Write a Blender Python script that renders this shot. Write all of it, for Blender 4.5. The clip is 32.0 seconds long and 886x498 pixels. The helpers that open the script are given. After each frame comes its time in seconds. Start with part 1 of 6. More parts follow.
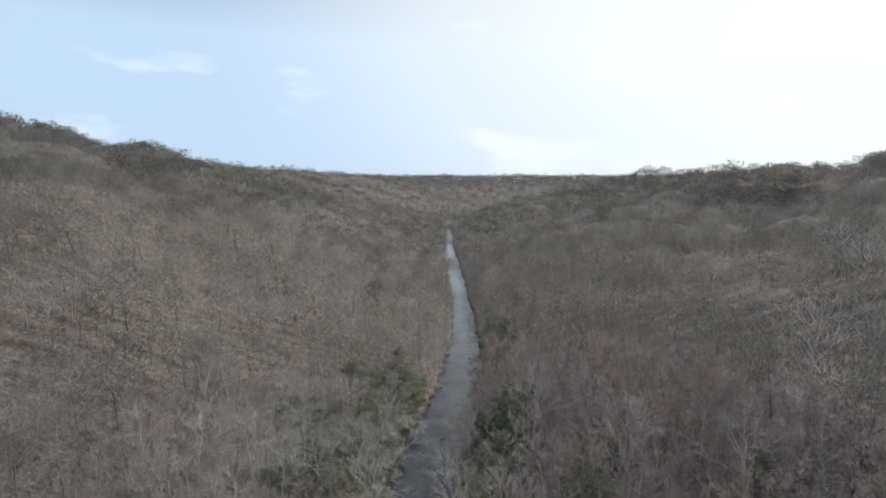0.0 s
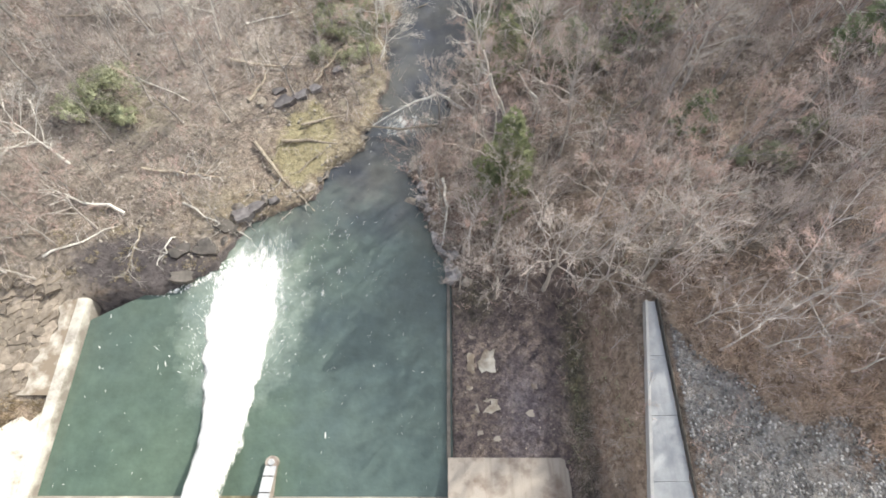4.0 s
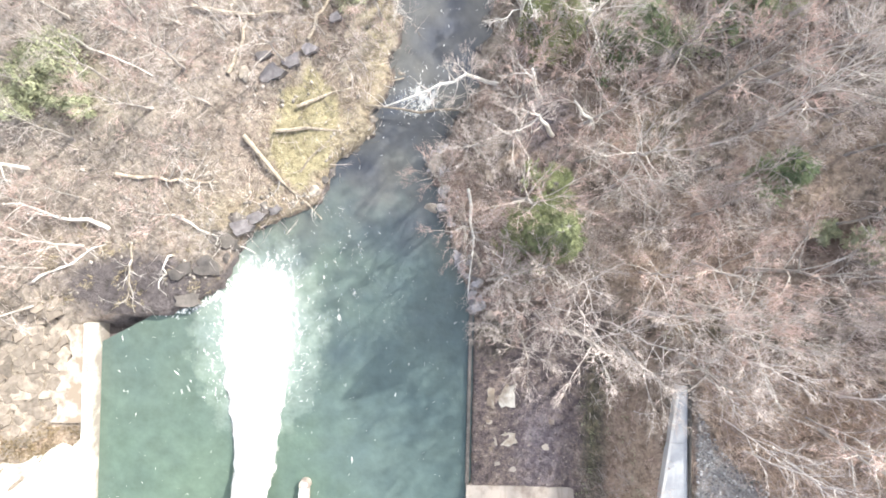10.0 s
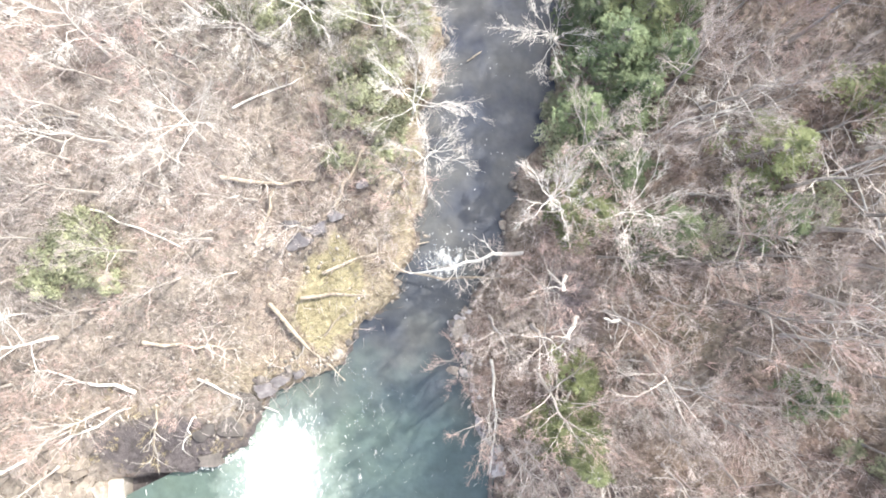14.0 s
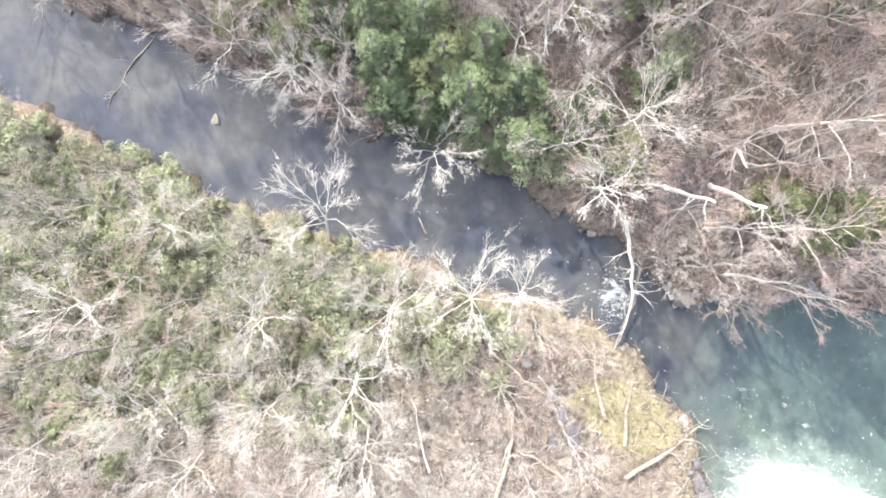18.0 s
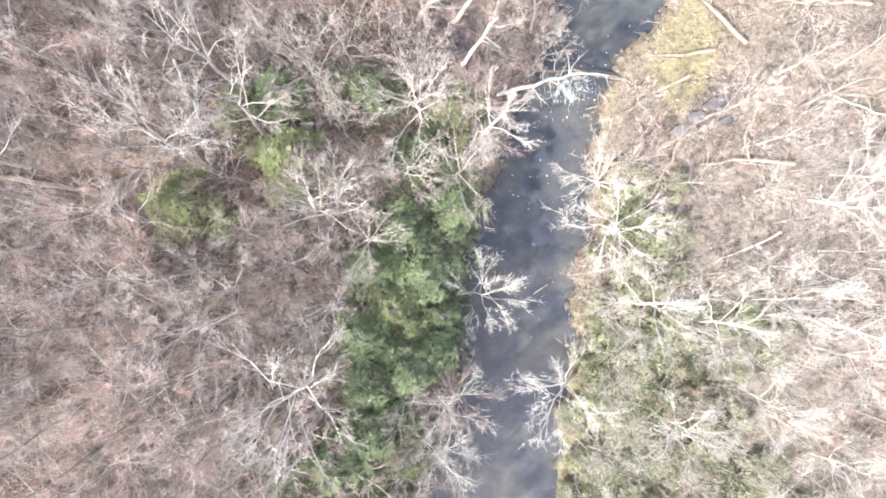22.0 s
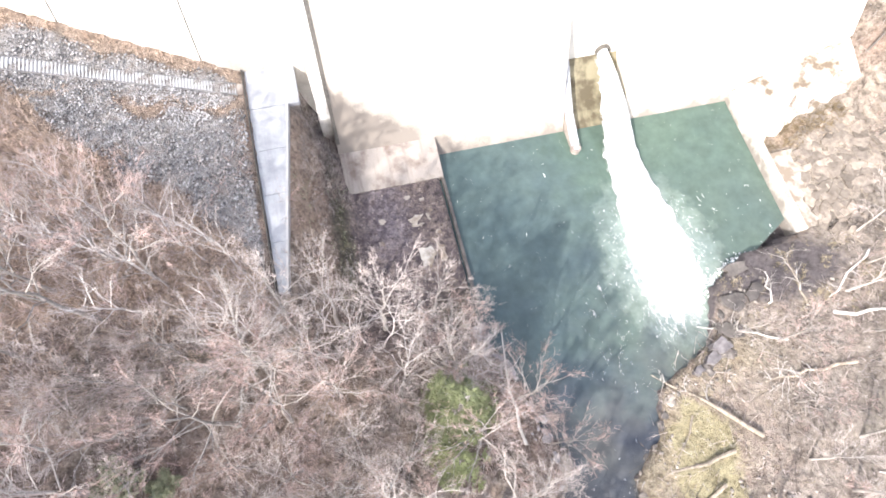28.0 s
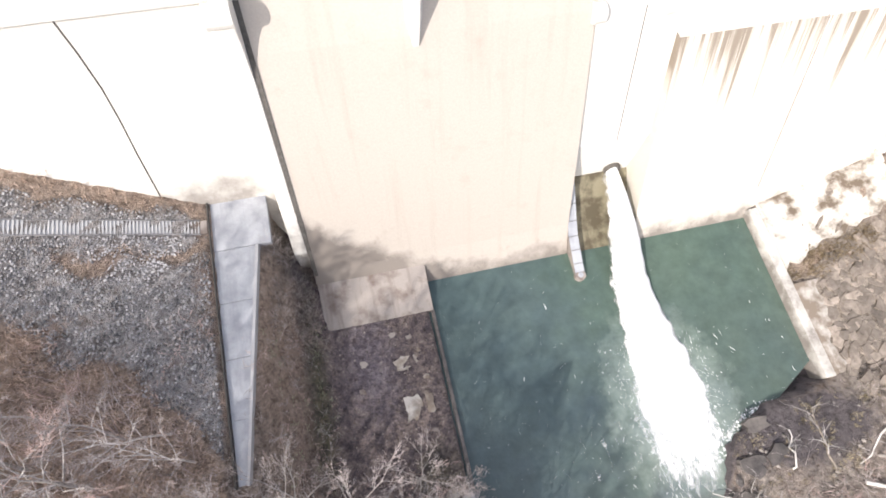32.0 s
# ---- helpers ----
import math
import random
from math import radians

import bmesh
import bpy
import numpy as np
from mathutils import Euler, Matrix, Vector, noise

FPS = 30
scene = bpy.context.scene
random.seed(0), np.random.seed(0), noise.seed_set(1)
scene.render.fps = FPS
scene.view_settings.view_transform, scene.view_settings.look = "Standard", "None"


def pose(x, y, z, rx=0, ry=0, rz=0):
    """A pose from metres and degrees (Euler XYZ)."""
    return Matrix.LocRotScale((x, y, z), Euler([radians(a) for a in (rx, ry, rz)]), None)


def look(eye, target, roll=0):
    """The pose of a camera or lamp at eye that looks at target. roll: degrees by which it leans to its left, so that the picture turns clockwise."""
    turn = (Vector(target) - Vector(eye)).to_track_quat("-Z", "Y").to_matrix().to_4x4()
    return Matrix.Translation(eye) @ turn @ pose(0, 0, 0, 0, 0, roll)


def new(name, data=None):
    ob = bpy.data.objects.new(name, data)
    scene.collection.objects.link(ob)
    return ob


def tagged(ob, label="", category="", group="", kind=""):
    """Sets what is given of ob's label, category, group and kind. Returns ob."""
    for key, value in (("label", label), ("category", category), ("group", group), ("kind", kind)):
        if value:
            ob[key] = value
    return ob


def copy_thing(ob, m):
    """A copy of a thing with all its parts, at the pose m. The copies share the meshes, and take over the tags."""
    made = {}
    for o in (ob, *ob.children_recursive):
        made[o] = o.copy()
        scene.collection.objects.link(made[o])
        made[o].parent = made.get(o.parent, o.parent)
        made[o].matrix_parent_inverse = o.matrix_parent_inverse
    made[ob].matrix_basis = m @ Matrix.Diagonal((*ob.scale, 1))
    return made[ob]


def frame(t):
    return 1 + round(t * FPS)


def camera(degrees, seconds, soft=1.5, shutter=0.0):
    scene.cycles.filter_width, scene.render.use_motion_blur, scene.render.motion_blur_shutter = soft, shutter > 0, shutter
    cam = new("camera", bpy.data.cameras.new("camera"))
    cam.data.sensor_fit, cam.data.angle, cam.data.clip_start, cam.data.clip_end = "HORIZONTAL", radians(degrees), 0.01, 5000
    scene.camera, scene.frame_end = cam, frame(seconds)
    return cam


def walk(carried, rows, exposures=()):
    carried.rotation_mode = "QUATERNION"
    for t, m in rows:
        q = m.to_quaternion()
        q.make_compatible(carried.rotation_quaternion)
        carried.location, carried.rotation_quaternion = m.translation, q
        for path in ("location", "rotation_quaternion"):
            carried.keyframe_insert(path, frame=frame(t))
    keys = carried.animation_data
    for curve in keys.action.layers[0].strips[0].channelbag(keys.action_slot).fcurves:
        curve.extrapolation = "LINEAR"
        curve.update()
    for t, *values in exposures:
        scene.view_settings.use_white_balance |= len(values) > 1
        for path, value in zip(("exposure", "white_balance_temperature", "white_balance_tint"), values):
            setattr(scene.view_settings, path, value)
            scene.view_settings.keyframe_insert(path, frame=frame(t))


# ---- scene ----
cam = camera(79.7, 32.0, soft=1.75)
METRES, EYE, TILT, LEAN, TURN = 165.0, 61.05, -6.6, 0.0, 0.0
ROWS = [
    (0.0, 0.0, 0.0, 0.0, 0.0, 0.0, -0.0),
    (0.5, -0.0041, 0.0139, 0.0019, -0.01, -5.85, 0.01),
    (1.0, -0.0081, 0.0305, 0.0044, -0.03, -15.44, 0.03),
    (1.5, -0.0108, 0.0466, 0.0069, -0.05, -23.67, 0.03),
    (2.0, -0.0133, 0.0625, 0.01, -0.14, -31.39, 0.01),
    (2.5, -0.0134, 0.0784, 0.0124, -0.08, -38.62, 0.09),
    (3.0, -0.0129, 0.0966, 0.0149, 0.02, -45.91, 0.21),
    (3.5, -0.0135, 0.1132, 0.0181, 0.08, -52.12, 0.2),
    (4.0, -0.0134, 0.1284, 0.0205, 0.16, -57.68, 0.26),
    (4.5, -0.0151, 0.1463, 0.0238, 0.19, -63.98, 0.15),
    (6.5, -0.0206, 0.2113, 0.033, 0.56, -76.36, 0.03),
    (7.0, -0.0217, 0.2245, 0.0346, 0.65, -76.24, -0.02),
    (7.5, -0.0231, 0.2393, 0.0364, 0.76, -76.18, -0.07),
    (8.0, -0.0246, 0.2541, 0.0384, 0.89, -76.09, -0.15),
    (8.5, -0.0265, 0.2697, 0.041, 1.01, -76.09, -0.2),
    (9.0, -0.0283, 0.2849, 0.044, 1.15, -75.98, -0.22),
    (9.5, -0.0308, 0.301, 0.0476, 1.26, -78.6, -0.27),
    (10.0, -0.0328, 0.318, 0.0501, 1.37, -82.91, -0.2),
    (10.5, -0.0347, 0.3328, 0.0516, 1.44, -84.55, -0.15),
    (11.0, -0.0377, 0.3483, 0.0537, 1.59, -84.47, -0.21),
    (11.5, -0.0404, 0.364, 0.0558, 1.75, -84.44, -0.2),
    (12.0, -0.0425, 0.3794, 0.0576, 1.88, -84.33, -0.12),
    (12.5, -0.0451, 0.3951, 0.0594, 2.09, -84.25, -0.14),
    (13.0, -0.0471, 0.4105, 0.0616, 2.23, -84.15, -0.07),
    (13.5, -0.0497, 0.427, 0.0642, 2.38, -83.99, -0.1),
    (14.0, -0.0513, 0.4411, 0.0663, 2.52, -83.89, 0.01),
    (14.5, -0.0529, 0.4561, 0.0686, 1.81, -83.74, 0.26),
    (16.5, -0.0682, 0.5158, 0.077, -32.58, -83.63, 2.92),
    (17.0, -0.0646, 0.5303, 0.0792, -43.39, -84.47, 4.2),
    (17.5, -0.0586, 0.5443, 0.0811, -57.41, -85.98, 5.46),
    (18.0, -0.0507, 0.5569, 0.0835, -75.04, -88.14, 6.39),
    (18.5, -0.0412, 0.5669, 0.0854, -93.97, -90.5, 6.67),
    (19.0, -0.0284, 0.5739, 0.0873, -113.72, -92.91, 6.14),
    (19.5, -0.0152, 0.5767, 0.0887, -130.51, -94.76, 4.91),
    (20.0, -0.0026, 0.5767, 0.0891, -146.35, -95.9, 3.47),
    (20.5, 0.0101, 0.5736, 0.0893, -156.61, -96.42, 2.27),
    (21.0, 0.0233, 0.5668, 0.0893, -165.98, -96.71, 1.06),
    (21.5, 0.033, 0.5584, 0.0889, -173.41, -96.86, 0.13),
    (22.0, 0.0423, 0.5468, 0.088, -177.23, -97.0, -0.44),
    (22.5, 0.0493, 0.5344, 0.0866, -179.18, -96.97, -0.7),
    (23.0, 0.0549, 0.5198, 0.0844, -183.62, -97.01, -1.27),
    (23.5, 0.0595, 0.5051, 0.082, -189.09, -96.81, -1.99),
    (24.0, 0.0623, 0.4887, 0.0795, -191.98, -96.82, -2.37),
    (24.5, 0.0637, 0.4703, 0.0771, -193.72, -96.78, -2.58),
    (26.5, 0.0672, 0.4036, 0.0584, -193.65, -88.08, -4.38),
    (27.0, 0.064, 0.3863, 0.0565, -193.59, -82.76, -4.36),
    (27.5, 0.0599, 0.3687, 0.0552, -193.51, -78.16, -4.31),
    (28.0, 0.0557, 0.35, 0.0531, -193.39, -75.54, -4.36),
    (28.5, 0.0517, 0.3345, 0.0509, -193.3, -75.5, -4.38),
    (29.0, 0.0468, 0.3173, 0.0488, -193.22, -75.53, -4.42),
    (29.5, 0.042, 0.3006, 0.0465, -193.12, -75.53, -4.48),
    (30.0, 0.0367, 0.2836, 0.0442, -192.97, -75.55, -4.57),
    (30.5, 0.0326, 0.2713, 0.0425, -192.81, -75.58, -4.65),
    (31.0, 0.0288, 0.2604, 0.0409, -192.67, -75.58, -4.7),
    (31.5, 0.0261, 0.2521, 0.0395, -192.56, -75.53, -4.77),
    (32.0, 0.0244, 0.2453, 0.0382, -192.51, -75.53, -4.83),
]
walk(cam, [(t, pose(0, 0, EYE, TILT, LEAN, TURN) @ pose(METRES * x, METRES * y, METRES * z, 90 + pitch, roll, yaw)) for t, x, y, z, yaw, pitch, roll in ROWS],
     exposures=[(0, -1.2, 6250, 4), (1, -1.2, 6350, 5), (2, -0.38, 6800, 6), (3, -0.02, 6900, 5), (4.5, 0.36, 6900, 6), (7, 0.62, 6800, 7), (9, 0.95, 6720, 7), (14, 1.07, 6650, 8),
                       (18, 1.07, 6600, 8), (21, 1.05, 6600, 9), (24, 1.10, 6550, 12), (26.5, 1.10, 6500, 12), (28, 0.92, 6550, 12), (30, 0.53, 6580, 12), (32, 0.1, 6620, 13)])

# world, sun and exposure
SUN_AZ, SUN_EL = radians(46), radians(37)
world = bpy.data.worlds.new("sky")
scene.world = world
world.use_nodes = True
wn, wl = world.node_tree.nodes, world.node_tree.links
wn.clear()
w_out = wn.new("ShaderNodeOutputWorld")
w_bg = wn.new("ShaderNodeBackground")
w_sky = wn.new("ShaderNodeTexSky")
w_sky.sky_type, w_sky.sun_disc = 'NISHITA', False
w_sky.sun_elevation, w_sky.sun_rotation = SUN_EL, SUN_AZ
w_sky.dust_density, w_sky.air_density = 2.0, 1.0
w_co = wn.new("ShaderNodeTexCoord")
w_map = wn.new("ShaderNodeMapping")
w_map.inputs["Scale"].default_value = (1.0, 1.0, 3.2)
w_map.inputs["Location"].default_value = (0.35, 0.1, 0.0)
w_noise = wn.new("ShaderNodeTexNoise")
w_noise.inputs["Scale"].default_value, w_noise.inputs["Detail"].default_value = 2.6, 8.0
w_ramp = wn.new("ShaderNodeValToRGB")
w_ramp.color_ramp.elements[0].position, w_ramp.color_ramp.elements[1].position = 0.55, 0.74
w_ramp.color_ramp.elements[0].color = (0.0, 0.0, 0.0, 1)
w_mix = wn.new("ShaderNodeMix")
w_mix.data_type = 'RGBA'
w_mix.inputs["B"].default_value = (26.0, 26.5, 27.5, 1)
wl.new(w_co.outputs["Generated"], w_map.inputs["Vector"])
wl.new(w_map.outputs["Vector"], w_noise.inputs["Vector"])
wl.new(w_noise.outputs["Fac"], w_ramp.inputs["Fac"])
wl.new(w_ramp.outputs["Color"], w_mix.inputs["Factor"])
w_pale = wn.new("ShaderNodeMix")
w_pale.data_type = 'RGBA'
w_pale.inputs["Factor"].default_value = 0.8
# hazy and bright at the horizon, deeper blue overhead
w_sep = wn.new("ShaderNodeSeparateXYZ")
wl.new(w_co.outputs["Generated"], w_sep.inputs[0])
w_grad = wn.new("ShaderNodeValToRGB")
w_grad.color_ramp.elements[0].position, w_grad.color_ramp.elements[0].color = 0.25, (1.0, 1.0, 1.0, 1)
w_grad.color_ramp.elements[1].position, w_grad.color_ramp.elements[1].color = 0.48, (0.17, 0.20, 0.27, 1)
wl.new(w_sep.outputs["Z"], w_grad.inputs["Fac"])
w_tone = wn.new("ShaderNodeMix")
w_tone.data_type, w_tone.blend_type = 'RGBA', 'MULTIPLY'
w_tone.inputs["Factor"].default_value, w_tone.inputs["B"].default_value = 1.0, (17.0, 20.6, 26.5, 1)
wl.new(w_grad.outputs["Color"], w_tone.inputs["A"])
wl.new(w_sky.outputs["Color"], w_pale.inputs["A"])
wl.new(w_pale.outputs["Result"], w_mix.inputs["A"])
# thin cloud glows round the sun
w_dot = wn.new("ShaderNodeVectorMath")
w_dot.operation = 'DOT_PRODUCT'
w_dot.inputs[1].default_value = (math.sin(SUN_AZ) * math.cos(SUN_EL), math.cos(SUN_AZ) * math.cos(SUN_EL), math.sin(SUN_EL))
wl.new(w_co.outputs["Generated"], w_dot.inputs[0])
w_glow = wn.new("ShaderNodeValToRGB")
w_glow.color_ramp.elements[0].position, w_glow.color_ramp.elements[1].position = 0.35, 0.99
w_glow.color_ramp.interpolation = 'EASE'
wl.new(w_dot.outputs["Value"], w_glow.inputs["Fac"])
# the haze is thinner and bluer on the side away from the sun
w_side = wn.new("ShaderNodeMapRange")
w_side.inputs["From Min"].default_value, w_side.inputs["From Max"].default_value = -0.5, 0.15
w_side.inputs["To Min"].default_value, w_side.inputs["To Max"].default_value = 0.3, 1.0
wl.new(w_dot.outputs["Value"], w_side.inputs["Value"])
w_dim = wn.new("ShaderNodeMix")
w_dim.data_type, w_dim.blend_type = 'RGBA', 'MULTIPLY'
w_dim.inputs["Factor"].default_value = 1.0
wl.new(w_tone.outputs["Result"], w_dim.inputs["A"])
wl.new(w_side.outputs["Result"], w_dim.inputs["B"])
wl.new(w_dim.outputs["Result"], w_pale.inputs["B"])
w_mix2 = wn.new("ShaderNodeMix")
w_mix2.data_type = 'RGBA'
w_mix2.inputs["B"].default_value = (25, 24.5, 24, 1)
wl.new(w_glow.outputs["Color"], w_mix2.inputs["Factor"])
wl.new(w_mix.outputs["Result"], w_mix2.inputs["A"])
wl.new(w_mix2.outputs["Result"], w_bg.inputs["Color"])
w_bg.inputs["Strength"].default_value = 0.098
wl.new(w_bg.outputs["Background"], w_out.inputs["Surface"])
sun = new("sun", bpy.data.lights.new("sun", 'SUN'))
sun.data.energy, sun.data.angle, sun.data.color = 5.0, radians(0.8), (1.0, 0.955, 0.885)
sun_way = Vector((math.sin(SUN_AZ) * math.cos(SUN_EL), math.cos(SUN_AZ) * math.cos(SUN_EL), math.sin(SUN_EL)))
sun.matrix_world = look(sun_way * 400, (0, 0, 0))


# ---- materials ----
def ramp_node(nt, fac, stops):
    r = nt.nodes.new("ShaderNodeValToRGB")
    el = r.color_ramp.elements
    el[0].position, el[0].color = stops[0][0], (*stops[0][1], 1)
    el[1].position, el[1].color = stops[-1][0], (*stops[-1][1], 1)
    for p, c in stops[1:-1]:
        e = el.new(p)
        e.color = (*c, 1)
    nt.links.new(fac, r.inputs["Fac"])
    return r.outputs["Color"]


def noise_node(nt, vec, scale, detail=4.0, rough=0.55):
    n = nt.nodes.new("ShaderNodeTexNoise")
    n.inputs["Scale"].default_value = scale
    n.inputs["Detail"].default_value = detail
    n.inputs["Roughness"].default_value = rough
    nt.links.new(vec, n.inputs["Vector"])
    return n.outputs["Fac"]


def mix_node(nt, fac, a, b, mode='MIX'):
    m = nt.nodes.new("ShaderNodeMix")
    m.data_type, m.blend_type = 'RGBA', mode
    for sock, v in (("Factor", fac), ("A", a), ("B", b)):
        if isinstance(v, (int, float)):
            m.inputs[sock].default_value = v
        elif isinstance(v, tuple):
            m.inputs[sock].default_value = (*v, 1)
        else:
            nt.links.new(v, m.inputs[sock])
    return m.outputs["Result"]


def math_node(nt, op, a, b=0.0, c=0.0):
    m = nt.nodes.new("ShaderNodeMath")
    m.operation, m.use_clamp = op, False
    for i, v in enumerate((a, b, c)):
        if isinstance(v, (int, float)):
            m.inputs[i].default_value = v
        else:
            nt.links.new(v, m.inputs[i])
    return m.outputs[0]


def start(name):
    m = bpy.data.materials.new(name)
    m.use_nodes = True
    nt = m.node_tree
    nt.nodes.clear()
    out = nt.nodes.new("ShaderNodeOutputMaterial")
    bs = nt.nodes.new("ShaderNodeBsdfPrincipled")
    nt.links.new(bs.outputs[0], out.inputs["Surface"])
    geo = nt.nodes.new("ShaderNodeNewGeometry")
    return m, nt, bs, geo


def bump(nt, bs, height, strength=0.4, dist=0.1):
    b = nt.nodes.new("ShaderNodeBump")
    b.inputs["Strength"].default_value, b.inputs["Distance"].default_value = strength, dist
    nt.links.new(height, b.inputs["Height"])
    nt.links.new(b.outputs["Normal"], bs.inputs["Normal"])


def simple(name, stops, scale=3.0, rough=0.85, big=0.25, bstr=0.3, vary=0.25, islands=False, tint=False, thin=0.0):
    """Noise-driven colours at two scales, with a random tint for each object or island."""
    m, nt, bs, geo = start(name)
    pos = geo.outputs["Position"]
    f1 = noise_node(nt, pos, scale, 6.0, 0.65)
    f2 = noise_node(nt, pos, scale * big, 3.0)
    col = ramp_node(nt, f1, stops)
    col = mix_node(nt, 0.35, col, ramp_node(nt, f2, [(0.3, (0.45, 0.45, 0.45)), (0.7, (1.5, 1.5, 1.5))]), 'MULTIPLY')
    if tint:
        a = nt.nodes.new("ShaderNodeAttribute")
        a.attribute_name = "tint"
        rnd = a.outputs["Fac"]
    elif islands:
        rnd = geo.outputs["Random Per Island"]
    else:
        rnd = nt.nodes.new("ShaderNodeObjectInfo").outputs["Random"]
    v = ramp_node(nt, rnd, [(0.0, (1 - vary,) * 3), (1.0, (1 + vary,) * 3)])
    col = mix_node(nt, 1.0, col, v, 'MULTIPLY')
    nt.links.new(col, bs.inputs["Base Color"])
    bs.inputs["Roughness"].default_value = rough
    bump(nt, bs, f1, bstr, 0.05)
    if thin:
        # thin twigs and needles let light through
        through_light = nt.nodes.new("ShaderNodeBsdfTranslucent")
        both = nt.nodes.new("ShaderNodeMixShader")
        both.inputs[0].default_value = thin
        out = [n for n in nt.nodes if n.bl_idname == "ShaderNodeOutputMaterial"][0]
        nt.links.new(col, through_light.inputs["Color"])
        nt.links.new(bs.outputs[0], both.inputs[1])
        nt.links.new(through_light.outputs[0], both.inputs[2])
        nt.links.new(both.outputs[0], out.inputs["Surface"])
    return m


M_BARK = simple("grey_bark", [(0.3, (0.246, 0.224, 0.207)), (0.7, (0.493, 0.459, 0.437))], 6.0)
M_TWIG = simple("pale_twig", [(0.3, (0.330, 0.284, 0.266)), (0.7, (0.611, 0.546, 0.521))], 1.2, thin=0.3)
M_WHITE = simple("white_bark", [(0.3, (0.52, 0.50, 0.47)), (0.7, (0.80, 0.78, 0.74))], 3.0)
M_WTWIG = simple("white_twig", [(0.3, (0.42, 0.39, 0.37)), (0.7, (0.68, 0.65, 0.62))], 1.2, thin=0.2)
M_RED = simple("reddish_twig", [(0.3, (0.341, 0.244, 0.221)), (0.7, (0.594, 0.462, 0.428))], 1.2, thin=0.3)
M_WOODS = simple("woodland_twigs", [(0.3, (0.188, 0.181, 0.168)), (0.7, (0.363, 0.354, 0.333))], 0.12, vary=0.42, tint=True, thin=0.45)
M_WOODS2 = simple("brown_woodland_twigs", [(0.3, (0.150, 0.140, 0.123)), (0.7, (0.311, 0.298, 0.269))], 0.12, vary=0.42, tint=True, thin=0.45)
M_WOODS3 = simple("pale_woodland_twigs", [(0.3, (0.285, 0.261, 0.244)), (0.7, (0.499, 0.463, 0.440))], 0.12, vary=0.42, tint=True, thin=0.45)
M_LOG = simple("weathered_log", [(0.3, (0.20, 0.165, 0.13)), (0.7, (0.48, 0.42, 0.35))], 4.0)
M_PINE = simple("hemlock_needles", [(0.3, (0.088, 0.122, 0.064)), (0.7, (0.205, 0.25, 0.135))], 0.8, 0.7, vary=0.3, thin=0.25)
M_YPINE = simple("yellow_green_needles", [(0.3, (0.13, 0.15, 0.07)), (0.7, (0.28, 0.31, 0.16))], 0.8, 0.7, vary=0.2, thin=0.3)
M_LAUREL = simple("laurel_leaves", [(0.3, (0.235, 0.25, 0.155)), (0.7, (0.43, 0.45, 0.31))], 0.6, 0.6, vary=0.3, thin=0.3)
M_ROCK = simple("sandstone", [(0.3, (0.17, 0.145, 0.125)), (0.7, (0.36, 0.32, 0.28))], 2.0, vary=0.35)
M_PALEST = simple("pale_fieldstone", [(0.3, (0.17, 0.15, 0.135)), (0.7, (0.34, 0.31, 0.285))], 1.5, vary=0.5, islands=True)
M_RIPRAP = simple("riprap_stone", [(0.3, (0.180, 0.178, 0.182)), (0.7, (0.384, 0.372, 0.374))], 1.5, vary=0.6, islands=True)
M_WETROCK = simple("wet_dark_rock", [(0.3, (0.05, 0.045, 0.04)), (0.7, (0.16, 0.14, 0.13))], 1.0, 0.45)
M_DARKLEDGE = simple("purple_grey_ledge", [(0.3, (0.10, 0.09, 0.095)), (0.7, (0.27, 0.25, 0.255))], 1.2, 0.8, vary=0.3)
M_FOAM = simple("white_water", [(0.3, (0.80, 0.83, 0.84)), (0.7, (0.92, 0.93, 0.93))], 2.5, 0.6, bstr=0.7, vary=0.02)


